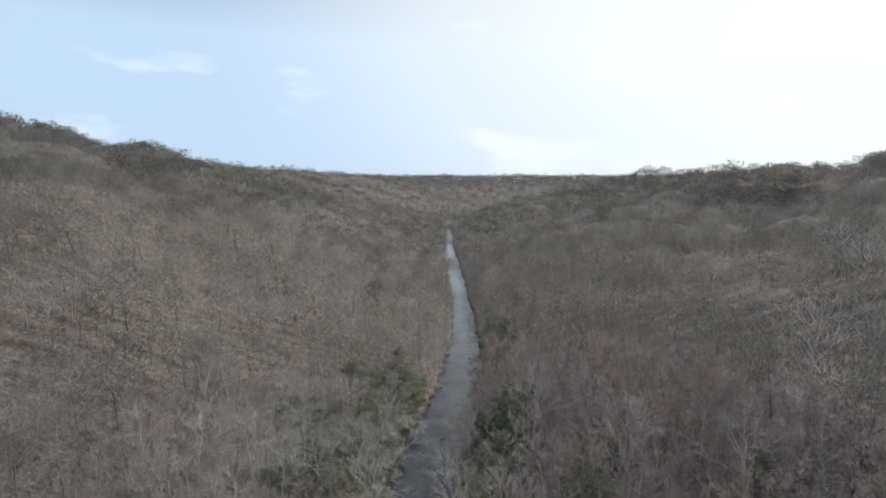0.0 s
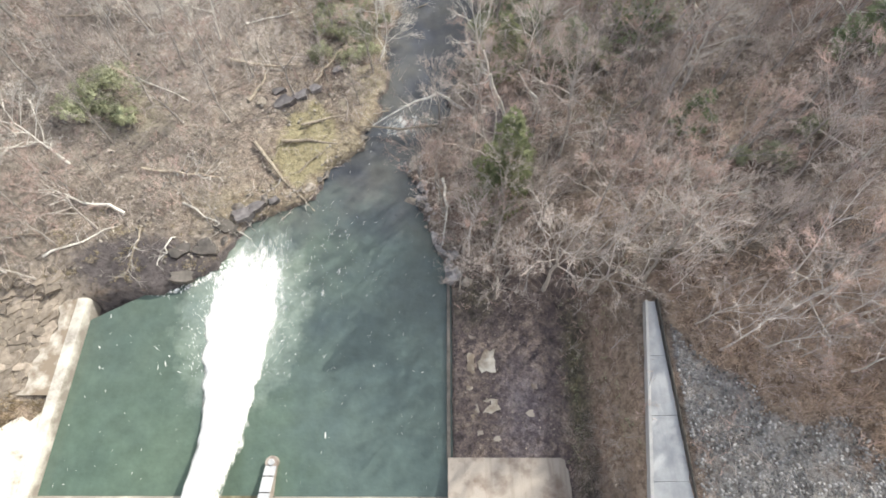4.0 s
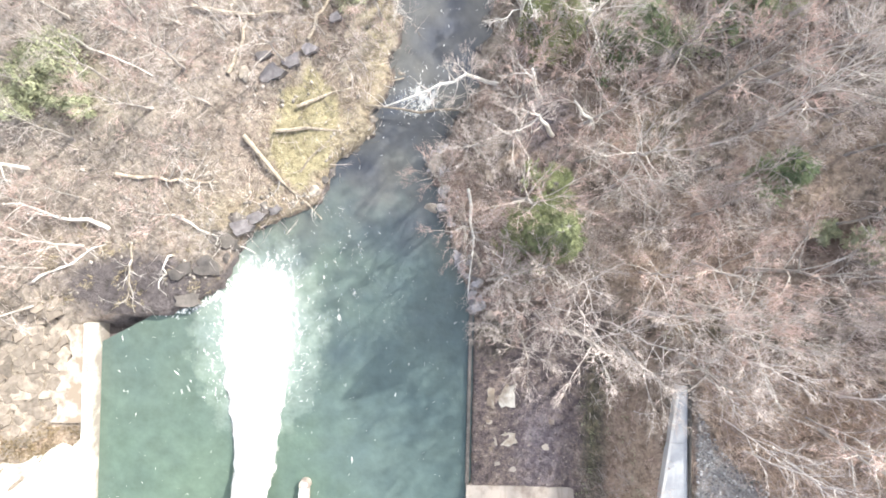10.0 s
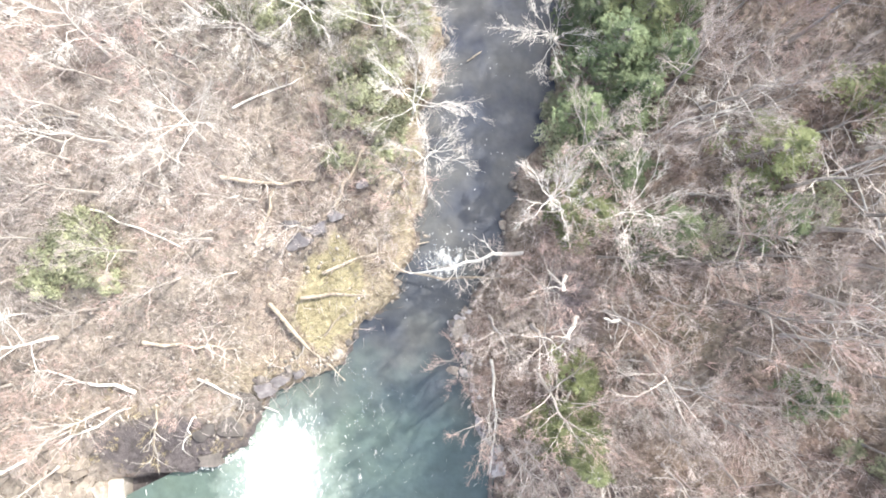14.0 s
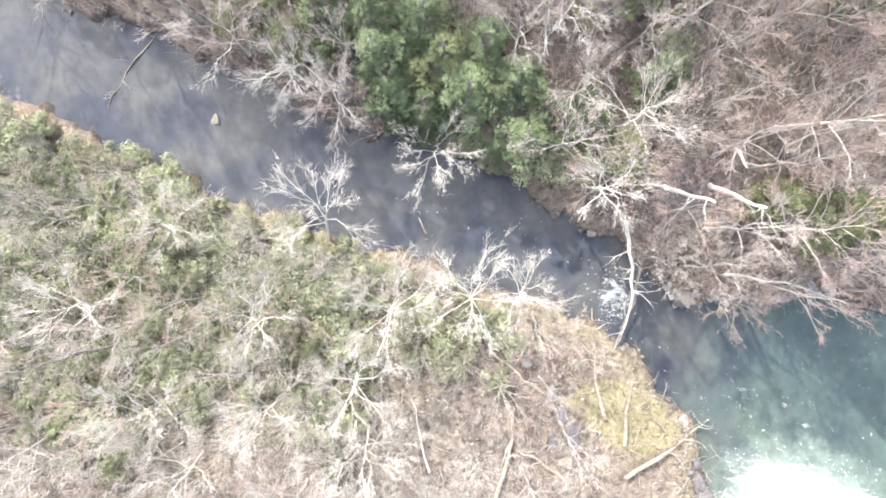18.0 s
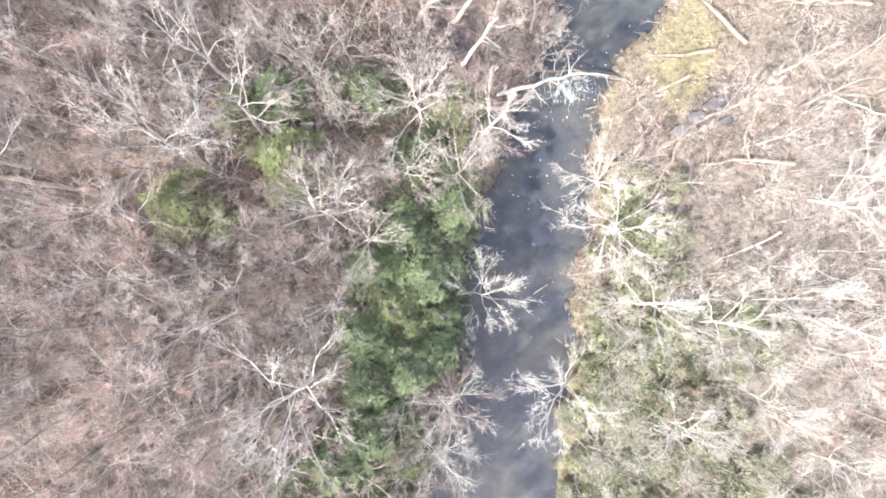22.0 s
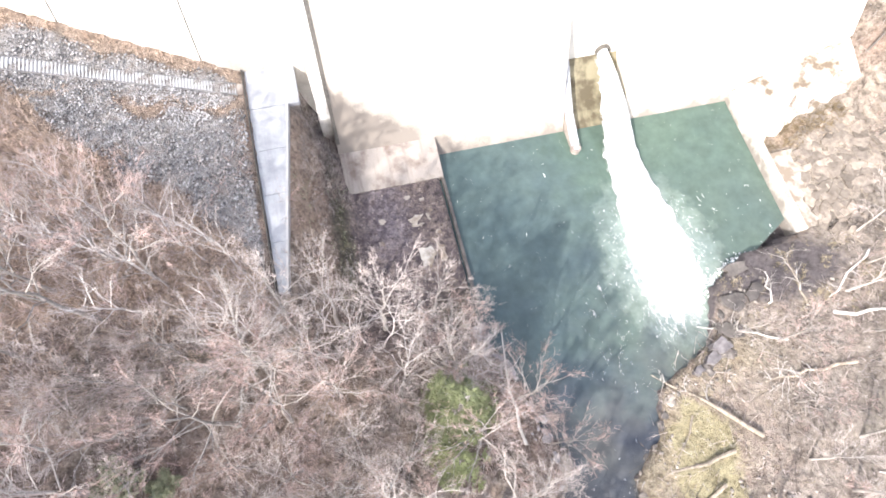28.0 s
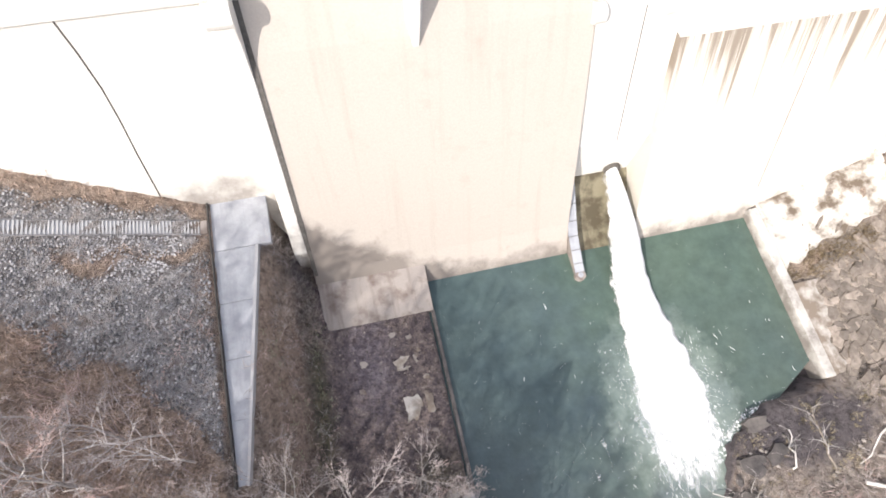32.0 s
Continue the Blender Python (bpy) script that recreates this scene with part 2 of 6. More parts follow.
def concrete(name, light, dark, stain=0.5, stain_z=None, ledge=None, heap=None, cover=0.58, smudge=None, runs=True):
    """Weathered concrete with drips that run down the face, and lift lines."""
    m, nt, bs, geo = start(name)
    pos = geo.outputs["Position"]
    mp = nt.nodes.new("ShaderNodeMapping")
    mp.inputs["Scale"].default_value = (0.9, 0.07, 0.05)
    nt.links.new(pos, mp.inputs["Vector"])
    drip = noise_node(nt, mp.outputs["Vector"], 1.0, 6.0, 0.6)
    fine = noise_node(nt, pos, 5.0, 8.0, 0.7)
    blot = noise_node(nt, pos, 0.35, 5.0, 0.6)
    col = mix_node(nt, ramp_node(nt, fine, [(0.3, (0, 0, 0)), (0.7, (1, 1, 1))]), tuple(c * 0.86 for c in light), light)
    if runs:
        col = mix_node(nt, ramp_node(nt, drip, [(0.52, (0, 0, 0)), (0.8, (stain,) * 3)]), col, dark)
    col = mix_node(nt, ramp_node(nt, blot, [(cover, (0, 0, 0)), (cover + 0.17, (stain * 0.8,) * 3)]), col, dark)
    if stain_z:
        sep = nt.nodes.new("ShaderNodeSeparateXYZ")
        nt.links.new(pos, sep.inputs[0])
        low = math_node(nt, 'SUBTRACT', 1.0, math_node(nt, 'DIVIDE', sep.outputs["Z"], stain_z))
        if heap:
            rise = ramp_node(nt, math_node(nt, 'DIVIDE', math_node(nt, 'SUBTRACT', sep.outputs["X"], heap[0]), heap[1] - heap[0]), [(0.0, (0, 0, 0)), (1.0, (1, 1, 1))])
            low = math_node(nt, 'ADD', low, math_node(nt, 'MULTIPLY', math_node(nt, 'POWER', rise, 1.6), 4.4))
        low = math_node(nt, 'ADD', low, math_node(nt, 'MULTIPLY', math_node(nt, 'SUBTRACT', blot, 0.5), 2.6))
        low = math_node(nt, 'ADD', low, math_node(nt, 'MULTIPLY', math_node(nt, 'SUBTRACT', fine, 0.5), 0.9))
        col = mix_node(nt, ramp_node(nt, low, [(0.1, (0, 0, 0)), (1.1, (0.88,) * 3)]), col, (0.175, 0.152, 0.135))
    if ledge:
        sep2 = nt.nodes.new("ShaderNodeSeparateXYZ")
        nt.links.new(pos, sep2.inputs[0])
        below = math_node(nt, 'DIVIDE', math_node(nt, 'SUBTRACT', ledge, sep2.outputs["Z"]), 11.0)
        mp2 = nt.nodes.new("ShaderNodeMapping")
        mp2.inputs["Scale"].default_value = (0.75, 0.02, 0.02)
        nt.links.new(pos, mp2.inputs["Vector"])
        run = noise_node(nt, mp2.outputs["Vector"], 1.0, 5.0, 0.75)
        edge = math_node(nt, 'SUBTRACT', math_node(nt, 'MULTIPLY', math_node(nt, 'SUBTRACT', run, 0.42), 4.5), below)
        on = math_node(nt, 'MULTIPLY', math_node(nt, 'GREATER_THAN', below, 0.0), ramp_node(nt, edge, [(0.0, (0, 0, 0)), (0.5, (0.9,) * 3)]))
        col = mix_node(nt, on, col, (0.21, 0.17, 0.13))
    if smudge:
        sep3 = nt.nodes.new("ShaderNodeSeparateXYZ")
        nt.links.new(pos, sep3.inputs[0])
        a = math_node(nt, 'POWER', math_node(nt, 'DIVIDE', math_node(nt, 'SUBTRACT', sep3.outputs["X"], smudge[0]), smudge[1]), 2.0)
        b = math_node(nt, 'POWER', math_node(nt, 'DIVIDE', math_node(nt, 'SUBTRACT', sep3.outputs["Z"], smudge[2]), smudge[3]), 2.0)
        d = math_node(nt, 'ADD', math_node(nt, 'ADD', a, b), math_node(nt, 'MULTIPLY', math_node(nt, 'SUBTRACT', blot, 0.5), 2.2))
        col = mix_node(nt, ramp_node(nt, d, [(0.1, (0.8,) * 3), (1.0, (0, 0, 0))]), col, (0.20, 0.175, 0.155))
    nt.links.new(col, bs.inputs["Base Color"])
    bs.inputs["Roughness"].default_value = 0.85
    bump(nt, bs, fine, 0.25, 0.03)
    return m


M_STAINED = concrete("drip_stained_concrete", (0.62, 0.58, 0.52), (0.40, 0.34, 0.28), 0.3, 2.4, 22.7)
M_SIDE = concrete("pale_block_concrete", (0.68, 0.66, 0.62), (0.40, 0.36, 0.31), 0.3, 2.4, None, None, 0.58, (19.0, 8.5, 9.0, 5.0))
M_CONC = concrete("pale_concrete", (0.68, 0.66, 0.62), (0.40, 0.36, 0.31), 0.3, 2.4)
M_APRON = concrete("dirt_edged_concrete", (0.58, 0.55, 0.50), (0.14, 0.108, 0.08), 1.3, None, None, None, 0.47, None, False)
M_SPILL = concrete("cream_concrete", (0.455, 0.412, 0.368), (0.34, 0.292, 0.248), 0.5, 2.2, None, (-8.0, 11.0))
M_WALL = concrete("streaky_wall_concrete", (0.40, 0.415, 0.445), (0.25, 0.26, 0.29), 1.0, None, None, None, 0.46)
M_STEP = concrete("grey_step_concrete", (0.44, 0.44, 0.45), (0.29, 0.29, 0.30), 0.6)
M_FLAG = simple("buff_sandstone", [(0.3, (0.165, 0.136, 0.112)), (0.7, (0.29, 0.25, 0.215))], 1.6, vary=0.4)
M_HAZE = simple("lavender_fine_twigs", [(0.3, (0.380, 0.320, 0.310)), (0.7, (0.621, 0.546, 0.535))], 0.3, vary=0.3, tint=True, thin=0.3)
M_GREYROCK = simple("lavender_grey_rock", [(0.3, (0.22, 0.205, 0.21)), (0.7, (0.44, 0.42, 0.425))], 1.5, vary=0.4)
M_DEADGRASS = simple("dead_grass", [(0.3, (0.428, 0.323, 0.261)), (0.7, (0.791, 0.648, 0.546))], 1.2, thin=0.35)
M_DARKWOOD = simple("rotting_wood", [(0.3, (0.07, 0.055, 0.045)), (0.7, (0.20, 0.165, 0.14))], 3.0)
M_SCRUB = simple("dark_scrub", [(0.3, (0.10, 0.075, 0.045)), (0.7, (0.25, 0.195, 0.125))], 2.0)
M_STRAW = simple("dry_straw", [(0.3, (0.20, 0.165, 0.10)), (0.7, (0.40, 0.34, 0.22))], 1.5)
M_PALEBARK = simple("pale_slender_bark", [(0.3, (0.43, 0.40, 0.395)), (0.7, (0.70, 0.665, 0.65))], 3.0)
M_PATCHY = concrete("dirt_blotched_concrete", (0.52, 0.49, 0.45), (0.20, 0.16, 0.125), 1.2, None, None, None, 0.40)
M_TRAIN = concrete("dirt_footed_concrete", (0.68, 0.66, 0.62), (0.40, 0.36, 0.31), 0.3, 15.0)
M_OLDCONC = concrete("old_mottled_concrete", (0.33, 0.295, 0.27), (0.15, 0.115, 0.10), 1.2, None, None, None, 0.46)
M_DULL = concrete("dull_grey_concrete", (0.30, 0.30, 0.30), (0.20, 0.19, 0.18), 0.8)
M_MOSSY = concrete("algae_stained_concrete", (0.235, 0.21, 0.145), (0.085, 0.07, 0.045), 1.3, None, None, None, 0.44)
M_JOINT = simple("joint_shadow_filler", [(0.3, (0.06, 0.055, 0.05)), (0.7, (0.12, 0.11, 0.10))], 3.0)


def ground_material():
    m, nt, bs, geo = start("valley_ground")
    pos = geo.outputs["Position"]
    f1 = noise_node(nt, pos, 1.1, 9.0, 0.75)
    f2 = noise_node(nt, pos, 0.11, 5.0, 0.6)
    f3 = noise_node(nt, pos, 4.5, 4.0, 0.7)
    col = ramp_node(nt, f1, [(0.30, (0.06, 0.048, 0.040)), (0.46, (0.18, 0.15, 0.128)), (0.60, (0.32, 0.275, 0.24)), (0.75, (0.52, 0.47, 0.42))])
    red = ramp_node(nt, f3, [(0.3, (0.125, 0.084, 0.068)), (0.7, (0.325, 0.245, 0.205))])
    col = mix_node(nt, ramp_node(nt, f2, [(0.42, (0, 0, 0)), (0.62, (0.8,) * 3)]), col, red)

    patch = noise_node(nt, pos, 0.45, 5.0, 0.7)
    col = mix_node(nt, 0.85, col, ramp_node(nt, patch, [(0.32, (0.45, 0.43, 0.42)), (0.5, (1.0, 1.0, 1.0)), (0.68, (1.55, 1.5, 1.45))]), 'MULTIPLY')

    mott = math_node(nt, 'ADD', math_node(nt, 'MULTIPLY', f3, 0.35), math_node(nt, 'MULTIPLY', noise_node(nt, pos, 0.7, 7.0, 0.75), 0.65))

    def layer(col, attr, stops, sharp=0.35):
        a = nt.nodes.new("ShaderNodeAttribute")
        a.attribute_name = attr
        w = math_node(nt, 'ADD', a.outputs["Fac"], math_node(nt, 'MULTIPLY', math_node(nt, 'SUBTRACT', f1, 0.5), 1.3))
        w = ramp_node(nt, w, [(0.5 - sharp / 2, (0, 0, 0)), (0.5 + sharp / 2, (1, 1, 1))])
        return mix_node(nt, w, col, ramp_node(nt, mott, stops))
    col = layer(col, "bleach", [(0.36, (0.16, 0.135, 0.125)), (0.47, (0.30, 0.265, 0.25)), (0.62, (0.48, 0.44, 0.42))], 0.9)
    col = layer(col, "sand", [(0.36, (0.17, 0.145, 0.085)), (0.5, (0.33, 0.288, 0.165)), (0.64, (0.46, 0.41, 0.27))], 0.8)
    col = layer(col, "bare", [(0.36, (0.12, 0.098, 0.078)), (0.46, (0.24, 0.205, 0.17)), (0.64, (0.40, 0.35, 0.30))], 0.7)
    col = layer(col, "grass", [(0.36, (0.11, 0.105, 0.062)), (0.48, (0.24, 0.23, 0.145)), (0.64, (0.42, 0.40, 0.28))], 0.7)
    col = layer(col, "rust", [(0.36, (0.15, 0.108, 0.082)), (0.5, (0.33, 0.25, 0.195)), (0.64, (0.48, 0.39, 0.32))], 0.6)
    col = layer(col, "gravel", [(0.25, (0.13, 0.12, 0.12)), (0.75, (0.50, 0.48, 0.47))])
    col = layer(col, "dirt", [(0.36, (0.04, 0.034, 0.037)), (0.47, (0.115, 0.092, 0.095)), (0.56, (0.20, 0.16, 0.145)), (0.67, (0.38, 0.33, 0.29))])
    col = layer(col, "moss_and_shade", [(0.36, (0.03, 0.032, 0.022)), (0.5, (0.085, 0.085, 0.05)), (0.66, (0.24, 0.20, 0.13))], 0.6)
    col = layer(col, "silt", [(0.36, (0.075, 0.062, 0.075)), (0.5, (0.15, 0.128, 0.15)), (0.66, (0.33, 0.30, 0.31))], 0.6)
    col = layer(col, "wet", [(0.3, (0.055, 0.048, 0.050)), (0.7, (0.15, 0.13, 0.135))])
    col = layer(col, "algae", [(0.36, (0.20, 0.17, 0.105)), (0.48, (0.295, 0.26, 0.162)), (0.64, (0.36, 0.325, 0.215))], 0.5)
    # scraps of leaf, bark and stone, light and dark
    speck = noise_node(nt, pos, 1.7, 4.0, 0.62)
    col = mix_node(nt, 0.9, col, ramp_node(nt, speck, [(0.36, (0.55, 0.53, 0.51)), (0.46, (1.0, 1.0, 1.0)), (0.58, (1.04, 1.04, 1.04)), (0.68, (1.42, 1.41, 1.40))]), 'MULTIPLY')
    nt.links.new(col, bs.inputs["Base Color"])
    bs.inputs["Roughness"].default_value = 0.95
    bump(nt, bs, f1, 0.9, 0.6)
    return m


def water_material():
    m, nt, bs, geo = start("river_water")
    pos = geo.outputs["Position"]
    sep = nt.nodes.new("ShaderNodeSeparateXYZ")
    nt.links.new(pos, sep.inputs[0])
    blot = noise_node(nt, pos, 0.09, 5.0, 0.6)
    ywarp = math_node(nt, 'ADD', sep.outputs["Y"], math_node(nt, 'MULTIPLY', math_node(nt, 'SUBTRACT', blot, 0.5), 45.0))
    fac = math_node(nt, 'DIVIDE', ywarp, 110.0)
    col = ramp_node(nt, fac, [(0.20, (0.084, 0.122, 0.100)), (0.42, (0.086, 0.116, 0.104)), (0.56, (0.086, 0.092, 0.098)), (0.9, (0.084, 0.089, 0.105))])
    side = math_node(nt, 'DIVIDE', math_node(nt, 'ADD', sep.outputs["X"], math_node(nt, 'ADD', 25.0, math_node(nt, 'MULTIPLY', math_node(nt, 'SUBTRACT', blot, 0.5), 30.0))), 14.0)
    col = mix_node(nt, math_node(nt, 'MULTIPLY', ramp_node(nt, side, [(0.0, (0, 0, 0)), (1.0, (0.6,) * 3)]), ramp_node(nt, fac, [(0.45, (1, 1, 1)), (0.6, (0, 0, 0))])), col, (0.064, 0.092, 0.106))
    milk = math_node(nt, 'ADD', math_node(nt, 'POWER', math_node(nt, 'DIVIDE', math_node(nt, 'ADD', sep.outputs["X"], 27.0), 8.5), 2.0), math_node(nt, 'POWER', math_node(nt, 'DIVIDE', math_node(nt, 'SUBTRACT', sep.outputs["Y"], 43.0), 13.0), 2.0))
    milk = math_node(nt, 'ADD', milk, math_node(nt, 'MULTIPLY', math_node(nt, 'SUBTRACT', noise_node(nt, pos, 0.4, 6.0, 0.7), 0.5), 1.8))
    col = mix_node(nt, ramp_node(nt, milk, [(0.15, (0.55,) * 3), (1.0, (0, 0, 0))]), col, (0.34, 0.40, 0.37))
    bed = noise_node(nt, pos, 0.13, 4.0, 0.55)
    deep = ramp_node(nt, bed, [(0.38, (0.60, 0.64, 0.76)), (0.62, (1.22, 1.16, 1.04))])
    col = mix_node(nt, ramp_node(nt, fac, [(0.4, (0.25,) * 3), (0.65, (1, 1, 1))]), col, mix_node(nt, 1.0, col, deep, 'MULTIPLY'))
    streak = noise_node(nt, pos, 0.5, 4.0, 0.6)
    col = mix_node(nt, 0.5, col, ramp_node(nt, streak, [(0.3, (0.7, 0.7, 0.7)), (0.7, (1.3, 1.3, 1.3))]), 'MULTIPLY')
    nt.links.new(col, bs.inputs["Base Color"])
    bs.inputs["Roughness"].default_value = 0.14
    bs.inputs["IOR"].default_value = 1.33
    bs.inputs["Specular IOR Level"].default_value = 0.5
    w1 = noise_node(nt, pos, 1.6, 4.0, 0.6)
    bump(nt, bs, w1, 0.35, 0.12)
    return m


def foam_material(name, attr, scale):
    """Broken white water that thins out where its attribute falls to nothing."""
    m, nt, bs, geo = start(name)
    pos = geo.outputs["Position"]
    mp = nt.nodes.new("ShaderNodeMapping")
    mp.inputs["Scale"].default_value = (1.0, 0.45, 1.0)
    nt.links.new(pos, mp.inputs["Vector"])
    n1 = noise_node(nt, mp.outputs["Vector"], scale, 8.0, 0.72)
    a = nt.nodes.new("ShaderNodeAttribute")
    a.attribute_name = attr
    w = math_node(nt, 'ADD', a.outputs["Fac"], math_node(nt, 'MULTIPLY', math_node(nt, 'SUBTRACT', n1, 0.5), 1.9))
    alpha = ramp_node(nt, w, [(0.42, (0, 0, 0)), (0.95, (1, 1, 1))])
    nt.links.new(alpha, bs.inputs["Alpha"])
    nt.links.new(ramp_node(nt, n1, [(0.3, (0.74, 0.78, 0.79)), (0.65, (0.92, 0.93, 0.93))]), bs.inputs["Base Color"])
    bs.inputs["Roughness"].default_value = 0.6
    bump(nt, bs, n1, 0.6, 0.15)
    return m


M_JET = foam_material("jet_foam", "body", 1.3)
M_LACE = foam_material("surface_foam", "body", 1.1)
M_GROUND = ground_material()
M_WATER = water_material()


# ---- mesh helpers ----
def mesh_from(name, verts, faces, mat):
    me = bpy.data.meshes.new(name)
    me.from_pydata([tuple(v) for v in verts], [], faces)
    me.materials.append(mat)
    me.update()
    return me


def part(name, me, parent=None, label=""):
    ob = new(name, me)
    if parent:
        ob.parent = parent
    return tagged(ob, label)


def bm_mesh(name, bm, mat, smooth=False):
    me = bpy.data.meshes.new(name)
    bmesh.ops.recalc_face_normals(bm, faces=bm.faces)
    bm.to_mesh(me)
    bm.free()
    me.materials.append(mat)
    if smooth:
        me.polygons.foreach_set("use_smooth", [True] * len(me.polygons))
    return me


def box_bm(x0, x1, y0, y1, z0, z1, bev=0.04):
    bm = bmesh.new()
    bmesh.ops.create_cube(bm, size=1.0)
    bmesh.ops.scale(bm, vec=(x1 - x0, y1 - y0, z1 - z0), verts=bm.verts)
    bmesh.ops.translate(bm, vec=((x0 + x1) / 2, (y0 + y1) / 2, (z0 + z1) / 2), verts=bm.verts)
    if bev:
        bmesh.ops.bevel(bm, geom=bm.edges[:], offset=bev, segments=2, affect='EDGES')
    return bm


def prism_bm(profile, x0, x1, bev=0.0):
    """A profile of (y, z) drawn out along x."""
    bm = bmesh.new()
    a = [bm.verts.new((x0, y, z)) for y, z in profile]
    b = [bm.verts.new((x1, y, z)) for y, z in profile]
    n = len(profile)
    bm.faces.new(a)
    bm.faces.new(b[::-1])
    for i in range(n):
        bm.faces.new((a[i], b[i], b[(i + 1) % n], a[(i + 1) % n]))
    bmesh.ops.recalc_face_normals(bm, faces=bm.faces)
    if bev:
        bmesh.ops.bevel(bm, geom=bm.edges[:], offset=bev, segments=2, affect='EDGES')
    return bm


# ---- the plan: banks of the river and the lie of the land ----
RB = [(-900, -2), (45, -1.9), (49, -2.1), (54, -4.8), (59, -6.4), (63, -7.0), (68, -4.8), (73, -2.9), (79, -0.9), (87, 1.6), (94, 3.2), (101, 4.4),
      (105, 2.2), (112, 4.0), (128, 7.1), (148, 9.2), (195, 14.0), (266, 14.7), (386, 12.9), (533, 11), (850, 14), (1000, 40), (1400, 160)]
LB = [(-900, -46), (44, -46), (45.2, -36.5), (48.5, -31), (51, -30), (55, -28), (58.5, -20), (63.5, -18), (66.8, -14.6), (73, -11.3), (79, -11.5), (88, -11),
      (94, -10), (103, -9.8), (120, -8.5), (136, -5.9), (153, -1.9), (210, 3.7), (266, 5.5), (386, 4), (533, 2), (850, 5), (1000, 30), (1400, 150)]


def ragged(y, k):
    """The small bays and noses of a bank."""
    y = np.asarray(y, float)
    return 0.55 * np.sin(y * 0.41 + k) + 0.45 * np.sin(y * 0.97 + 2 * k) + 0.3 * np.sin(y * 1.9 + 5 + k)


def smooth(a, b, v):
    t = np.clip((v - a) / (b - a), 0, 1)
    return t * t * (3 - 2 * t)


def right_bank(y):
    return np.interp(y, [p[0] for p in RB], [p[1] for p in RB]) + ragged(y, 3.0) * smooth(50, 58, np.asarray(y, float))


def left_bank(y):
    return np.interp(y, [p[0] for p in LB], [p[1] for p in LB]) + ragged(y, 0.0) * smooth(58, 70, np.asarray(y, float))


def rolling(x, y):
    return (np.sin(x * 0.031 + 1.3) * np.cos(y * 0.027) + 0.6 * np.sin(x * 0.071 + y * 0.053) + 0.35 * np.sin(x * 0.16 - y * 0.13 + 2)
            + 0.25 * np.sin(x * 0.37 + y * 0.29) * np.cos(y * 0.41 - x * 0.2))


def ground_z(x, y):
    x, y = np.asarray(x, float), np.asarray(y, float)
    dr, dl = x - right_bank(y), left_bank(y) - x
    pr, pl = np.maximum(dr, 0), np.maximum(dl, 0)
    far = smooth(300, 1000, y)
    right = 0.4 + 104 * pr / (pr + 235) * (1 - 0.15 * far) + 0.3 * smooth(0, 1.5, pr)
    left = 0.4 + 0.085 * np.minimum(pl, 200) + (150 - 50 * far) * (pl / 310) ** 2 / (1 + (pl / 310) ** 2) + 0.5 * smooth(0, 1.5, pl)
    roll = rolling(x, y)
    spur = np.sin(y * 0.0155 + pr * 0.004 + 0.6) + 0.5 * np.sin(y * 0.036 - pr * 0.007)
    right = right + roll * np.minimum(pr * 0.04, 7) * smooth(4, 20, pr) + 12 * spur * smooth(60, 220, pr) * smooth(60, 200, y) - 9 * np.exp(-((x - 215) / 75) ** 2 - ((y - 415) / 110) ** 2) + 4 * smooth(260, 480, pr)
    left = left + roll * np.minimum(pl * 0.03, 6) * smooth(3, 15, pl) + 6 * np.sin(y * 0.013 + pl * 0.005) * smooth(90, 260, pl) * smooth(120, 260, y)
    # built ground beside the pool: floor, ditch, wall and rubble slope
    wall = 15.2 + 3.15 * np.clip((y - 17.4) / 23, 0, 1)
    rise = np.clip((x - 10) / (wall - 10.2), 0, 1)
    works = np.where(x < 10, 0.62, np.where(x < wall, 0.62 + 8.9 * (0.35 * rise + 0.65 * rise ** 2), np.where(x < 19.3, 9.5, 10.2 + 0.47 * np.maximum(x - 19.8, 0))))
    works = np.where(x > 90, 43 + 0.2 * (x - 90), works)
    k = smooth(39, 52, y)
    right = np.where(dr > 0, works * (1 - k) + right * k, right)
    # steep rock beside the dam
    steep = 1.2 + np.interp(-x, [46, 50, 57, 62, 64, 68, 77, 120, 400], [0, 0.9, 2.4, 3.8, 7, 15, 30, 48, 130])
    k = smooth(16, 34, y)
    left = np.where(dl > 0, steep * (1 - k) + left * k, left)
    bed = -1.6
    z = np.where(dr > 0, right, np.where(dl > 0, left, bed))
    ridge = 88 * smooth(950, 1700, y)
    z = np.where(y > 900, np.maximum(z, ridge + roll * 3 * smooth(900, 1200, y)), z)
    return z


def axis(points):
    """Coordinates that run through (place, step) pairs."""
    out = [points[0][0]]
    for (a, sa), (b, sb) in zip(points, points[1:]):
        while out[-1] < b - 1e-6:
            s = sa + (sb - sa) * (out[-1] - a) / (b - a)
            out.append(min(b, out[-1] + s))
    return np.array(out)


def spot(x, y, cx, cy, rx, ry):
    return np.exp(-(((x - cx) / rx) ** 2 + ((y - cy) / ry) ** 2))


